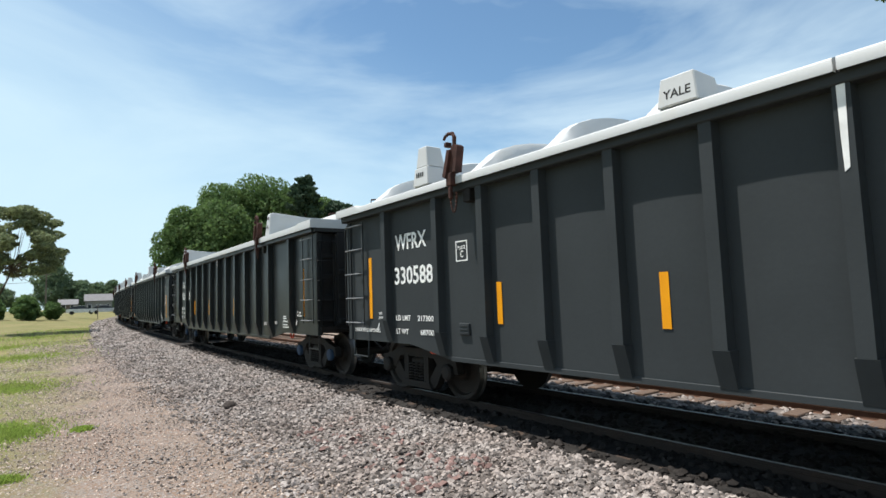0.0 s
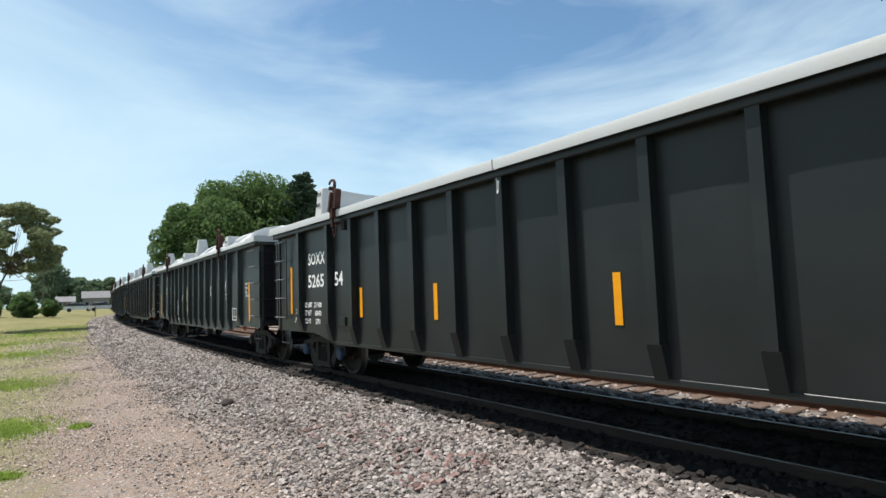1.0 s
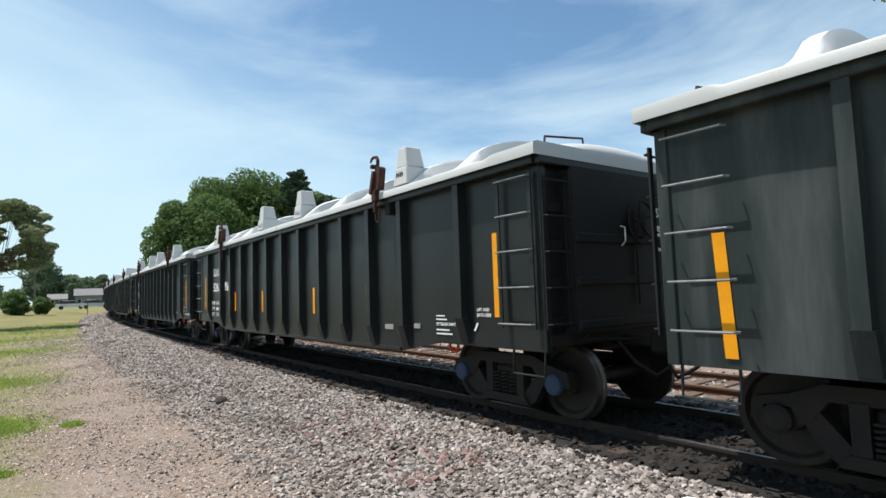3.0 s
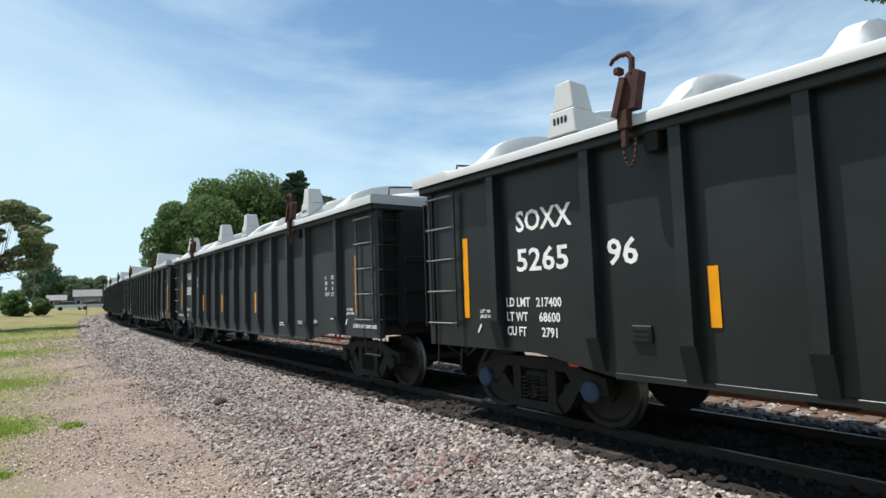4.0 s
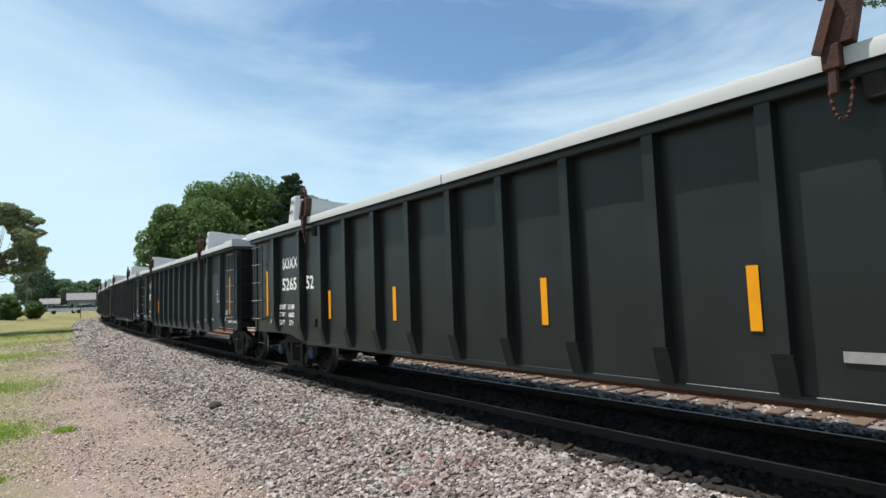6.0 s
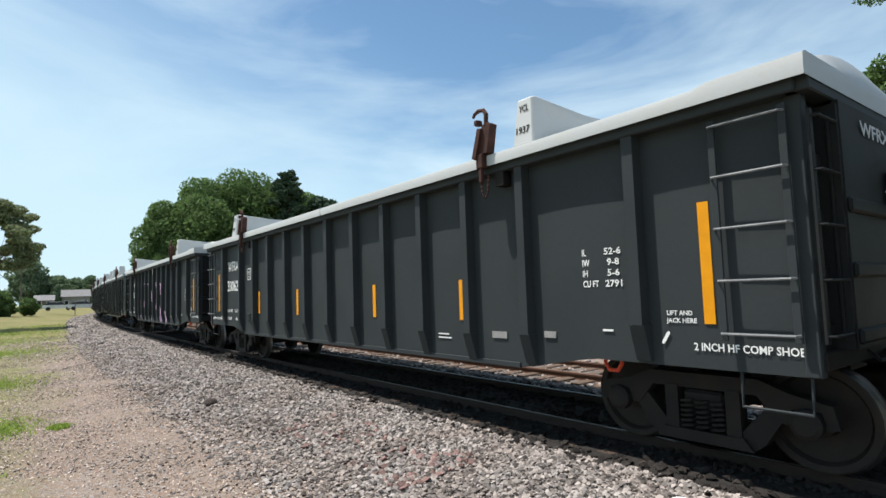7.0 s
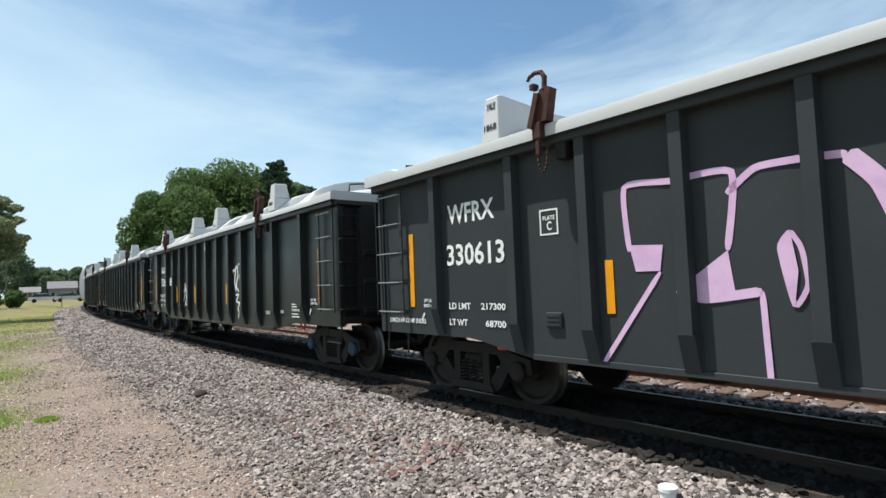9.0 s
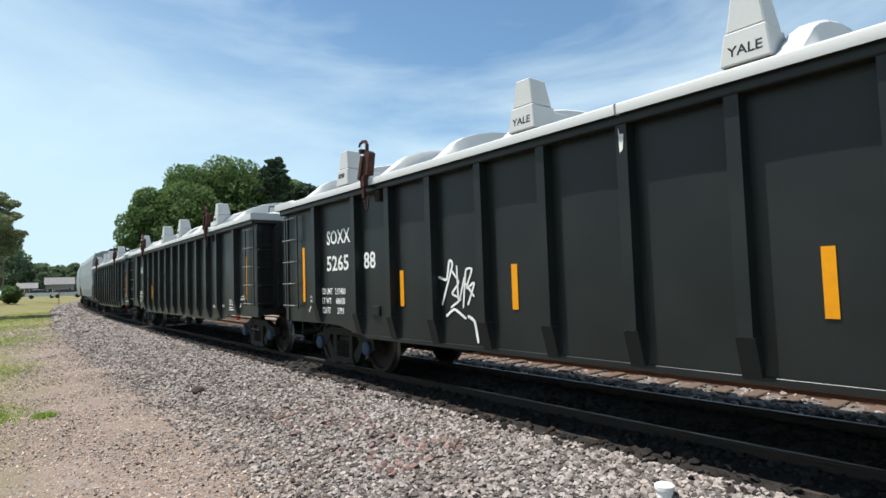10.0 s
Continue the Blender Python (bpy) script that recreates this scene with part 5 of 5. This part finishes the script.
def sedan(x, y, turn, label, mat):
    """A parked car: body with wheel arches in its outline, cabin with glass, four wheels."""
    g = new("parked_car")
    g.matrix_world = pose(x, y, land(x, y), 0, 0, turn)
    tagged(g, label, "car", "cars parked by the houses")
    bm = bmesh.new()
    prism(bm, [(-2.2, 0.35), (-1.8, 0.35), (-1.65, 0.62), (-1.15, 0.62), (-1.0, 0.35), (1.0, 0.35), (1.15, 0.62), (1.65, 0.62), (1.8, 0.35), (2.2, 0.4),
               (2.2, 0.75), (1.2, 0.95), (-2.1, 0.98), (-2.25, 0.7)], -0.88, 0.88)
    part("body", bm, M[mat], g)
    bm = bmesh.new()
    frustum(bm, (-1.9, 1.15, -0.84, 0.84), (-1.3, 0.35, -0.62, 0.62), 0.96, 1.46)
    part("cabin_glass", bm, M["glass"], g)
    bm = bmesh.new()
    box(bm, -1.32, 0.38, -0.63, 0.63, 1.455, 1.50, 0.02)
    part("roof", bm, M[mat], g)
    for wx in (-1.4, 1.4):
        for wy in (-0.8, 0.8):
            bm = bmesh.new()
            lathe(bm, [(-0.1, 0.2), (-0.1, 0.32), (0.1, 0.32), (0.1, 0.2)], seg=14)
            part("wheel", bm, M["wire"], g, at=pose(wx, wy, 0.32))
    return g


sedan(-63.9, 95.6, 33, "white car parked before the houses", "carpaint")
sedan(-59.3, 95.0, 33, "white car parked at the end of the street", "carpaint")


def marker_post(x, y, h):
    g = new("marker_post")
    g.location = (x, y, land(x, y))
    tagged(g, "thin dark wooden marker post at the gravel's edge", "post")
    bm = bmesh.new()
    tube(bm, [(0, 0, -0.1), (0, 0, h)], 0.05, seg=7)
    part("shaft", bm, M["wood"], g)
    bm = bmesh.new()
    box(bm, -0.10, 0.10, -0.02, 0.02, h - 0.25, h, 0.01)
    part("plate", bm, M["wood"], g)


marker_post(-47.6, 74.5, 1.75)


def utility_pole(x, y, h, label):
    g = new("utility_pole")
    g.location = (x, y, land(x, y))
    tagged(g, label, "pole")
    bm = bmesh.new()
    tube(bm, [(0, 0, -0.1), (0, 0, h)], [0.16, 0.11], seg=8)
    part("shaft", bm, M["wood"], g)
    bm = bmesh.new()
    box(bm, -1.2, 1.2, -0.06, 0.06, h - 0.7, h - 0.58, 0.01)
    part("crossarm", bm, M["wood"], g)


utility_pole(-79.3, 108.0, 8.5, "grey wooden utility pole among the far trees")
utility_pole(21.0, 39.0, 12.5, "wooden utility pole across the tracks")


def cable(a, b, sag, label):
    bm = bmesh.new()
    a, b = Vector(a), Vector(b)
    tube(bm, [a.lerp(b, i / 16) - Vector((0, 0, sag * 4 * (i / 16) * (1 - i / 16))) for i in range(17)], 0.022, seg=5)
    me = mesh_of("power_line", bm, M["wire"])
    tagged(new("power_line", me), label, "cable")


cable((21.0, 39.0, 11.7), (48.0, 16.0, 11.7), 0.6, "thin black power line across the tracks")
cable((-37.5, 44.5, 3.9), (-79.3, 108.0, 8.0), 0.5, "thin black wire between the lawn tree and the far pole")


# ---- debris beside the rail ----
def lying(name, label, category, m, parts):
    g = new(name)
    g.matrix_world = m
    tagged(g, label, category)
    for nm, bm, mat in parts:
        part(nm, bm, M[mat], g)
    return g


bm = bmesh.new()
lathe(bm, [(0, 0.065), (0.10, 0.065), (0.11, 0.078), (0.14, 0.078), (0.15, 0.06)], seg=20, axis="z")
lying("pipe_cap", "white plastic pipe cap standing out of the ballast", "pipe", on_track(0.0, -2.06, -0.30), [("cap", bm, "pvc")])
bm = bmesh.new()
bmesh.ops.create_icosphere(bm, subdivisions=2, radius=0.12)
for v in bm.verts:
    v.co = Vector((v.co.x * 1.1, v.co.y * 0.9, v.co.z * 0.65)) * (1 + 0.3 * noise.noise(v.co * 9))
lying("clod", "dark lump of cinder on the gravel", "stone", on_track(8.4, -3.35, GROUND + 0.09), [("lump", bm, "clod")])


# ---- stones, grass and ties ----
def bed_z(lat):
    pts = [(-3.9, GROUND - 0.05), (-3.35, GROUND + 0.05), (-1.75, -0.245), (-0.9, -0.20), (0.9, -0.20), (1.75, -0.245), (2.2, -0.34), (2.6, -0.40), (6, -0.40)]
    if lat <= pts[0][0]:
        return GROUND
    for (a, za), (b, zb) in zip(pts, pts[1:]):
        if lat <= b:
            return max(GROUND, za + (zb - za) * (lat - a) / (b - a))
    return -0.4


def stones(name, count, lo, hi, near, far, size, seed, mat, label, squeeze=1.0):
    """Loose crushed stone between two lines beside the track; denser and finer near the camera."""
    rng = np.random.default_rng(seed)
    base = np.array([(1, 0, 0), (-1, 0, 0), (0, 1, 0), (0, -1, 0), (0, 0, 1), (0, 0, -1), (0.62, 0.62, 0.4), (-0.62, 0.6, -0.3), (0.55, -0.62, -0.4), (-0.6, -0.6, 0.45)], float)
    bm = bmesh.new()
    for p in base:
        bm.verts.new(p)
    bmesh.ops.convex_hull(bm, input=bm.verts)
    bm.verts.ensure_lookup_table()
    tri = np.array([[v.index for v in f.verts] for f in bm.faces])
    base = np.array([v.co[:] for v in bm.verts])
    bm.free()
    u = near + (far - near) * rng.random(count) ** 2.1
    f = rng.random(count)
    lat = lo + (hi - lo) * (f if squeeze == 1 else f ** squeeze)
    pos = np.array([track(a, b, bed_z(b)) for a, b in zip(u, lat)])
    s = size * (0.5 + 0.9 * rng.random(count) ** 1.5) * (1 + 0.02 * np.maximum(0, u - 8))
    k = len(base)
    jig = base[None] * (1 + 0.35 * (rng.random((count, k, 1)) - 0.5)) * np.stack([np.ones(count), 0.65 + 0.4 * rng.random(count), 0.5 + 0.3 * rng.random(count)], 1)[:, None]
    yaw, tip = rng.random(count) * 6.283, (rng.random(count) - 0.5) * 1.2
    cy, sy, ct, st = np.cos(yaw)[:, None], np.sin(yaw)[:, None], np.cos(tip)[:, None], np.sin(tip)[:, None]
    x, z = jig[..., 0] * ct + jig[..., 2] * st, -jig[..., 0] * st + jig[..., 2] * ct
    y = jig[..., 1]
    v = np.stack([x * cy - y * sy, x * sy + y * cy, z], 2) * s[:, None, None]
    v += pos[:, None]
    v[..., 2] += (s * (0.12 + 0.35 * rng.random(count)))[:, None]
    faces = (tri[None] + (np.arange(count) * k)[:, None, None]).reshape(-1, 3)
    me = bpy.data.meshes.new(name)
    me.from_pydata(v.reshape(-1, 3).tolist(), [], faces.tolist())
    me.materials.append(mat)
    tagged(new(name, me), label, "ballast", kind="stuff")


stones("ballast_stones", 60000, -4.3, -1.46, -2.5, 40, 0.030, 1, M["stone"], "loose angular grey and brownish crushed stones beside the rail", squeeze=0.68)
stones("gravel", 36000, -7.6, -3.4, 1.0, 36, 0.014, 2, M["pathstone"], "scattered brownish gravel trodden into the soil")
stones("grey_gravel", 13000, -7.8, -3.4, 1.0, 40, 0.015, 5, M["stone"], "scattered grey gravel on the path", squeeze=0.8)
stones("spilled_ballast", 4500, -6.0, -3.6, 1.0, 34, 0.021, 9, M["stone"], "crushed stones spilled from the ballast onto the soil", squeeze=0.5)
stones("shoulder_ballast", 8000, -4.0, -1.5, 28, 95, 0.05, 8, M["stone"], "crushed stone on the shoulder further along the line", squeeze=0.8)
stones("far_ballast", 6000, 0.9, 5.8, -4, 24, 0.045, 3, M["stone"], "crushed stones between and on the two tracks")
# stones coloured for the shade under the cars
stones("inner_ballast", 9000, -1.66, 1.5, -4, 24, 0.042, 4, M["bedstone"], "oily crushed stones between the rails, the train's shade put into their colour")
stones("red_stones", 160, -3.3, -2.2, 2.2, 5.5, 0.045, 6, M["redstone"], "a few reddish stones in the ballast")


def grass_tufts(name, spots, count, size, seed, label):
    rng = np.random.default_rng(seed)
    k = rng.integers(0, len(spots), count)
    sp = np.array(spots)[k]
    ang, r = rng.random(count) * 6.283, np.abs(rng.normal(size=count)) * 0.6
    p = np.stack([sp[:, 0] + sp[:, 2] * r * np.cos(ang), sp[:, 1] + sp[:, 3] * r * np.sin(ang), np.full(count, GROUND)], 1)
    h = size * (0.4 + rng.random(count))[:, None]
    a = rng.random(count) * 6.283
    w = np.stack([np.cos(a), np.sin(a), np.zeros(count)], 1) * 0.006 * (1 + np.linalg.norm(p[:, :2], axis=1)[:, None] * 0.06)
    bend = np.stack([rng.normal(size=count) * 0.45, rng.normal(size=count) * 0.45, np.ones(count)], 1)
    v = np.stack([p - w, p + w, p + bend * h], 1).reshape(-1, 3)
    me = bpy.data.meshes.new(name)
    me.from_pydata(v.tolist(), [], (np.arange(count * 3).reshape(-1, 3)).tolist())
    me.materials.append(M["grass"])
    tagged(new(name, me), label, "grass", kind="stuff")


grass_tufts("grass", [(-10.9, 13.9, 1.0, 1.0), (-11.8, 14.6, 1.2, 1.2), (-7.0, 8.9, 0.6, 0.8), (-7.6, 9.3, 0.7, 0.8), (-6.1, 9.2, 0.12, 0.12), (-5.3, 6.6, 0.15, 0.12)],
            15000, 0.05, 3, "short bright green grass in patches on the gravel")
grass_tufts("meadow", [(-24, 30, 5, 7), (-30, 40, 9, 9), (-36, 52, 12, 10), (-18, 23, 2.5, 4)], 9000, 0.09, 4, "dry yellow-green meadow grass beside the line")


def ties(name, lat, z, mat, u0, u1, length, label):
    """The sleepers of one track, each a rough-sawn beam."""
    bm = bmesh.new()
    box(bm, -0.11, 0.11, -length / 2, length / 2, -0.16, 0.0, 0.012)
    me = mesh_of("tie", bm, mat)
    bed = tagged(new(name), label, "railway ties", kind="structure")
    rng = random.Random(7)
    u = u0
    while u < u1:
        m = on_track(u, lat + rng.uniform(-0.06, 0.06), z + rng.uniform(-0.01, 0.01)) @ pose(0, 0, 0, 0, 0, rng.uniform(-1.5, 1.5))
        part("tie", me, mat, bed, at=m)
        u += 0.52


# the main track takes the shade-darkened wood, the second track the lit one
ties("main_track_ties", 0, RAIL - 0.125, M["tie"], -6, 60, 2.6, "old wooden ties under the main track, coloured darker for the train's shade")
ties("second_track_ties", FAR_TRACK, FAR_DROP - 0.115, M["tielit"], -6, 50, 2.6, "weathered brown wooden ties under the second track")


def motions():
    """The train rolls by at an even speed; each wheelset turns with it."""
    steps = [i * 0.5 for i in range(21)]
    for number, car, shift in CARS:
        rows = []
        for t in steps:
            u = (number - 4) * PITCH + LENGTH / 2 - SPEED * (t - 4.4) + 0.053 + shift
            rows.append((t, on_track(u)))
        walk(car, rows)
    turn = math.degrees(SPEED / 30 / 0.457)
    for ws, dx in SPINNING:
        walk(ws, [(i / 30, pose(dx, 0, 0.457, 0, turn * i, 0)) for i in range(301)])


motions()
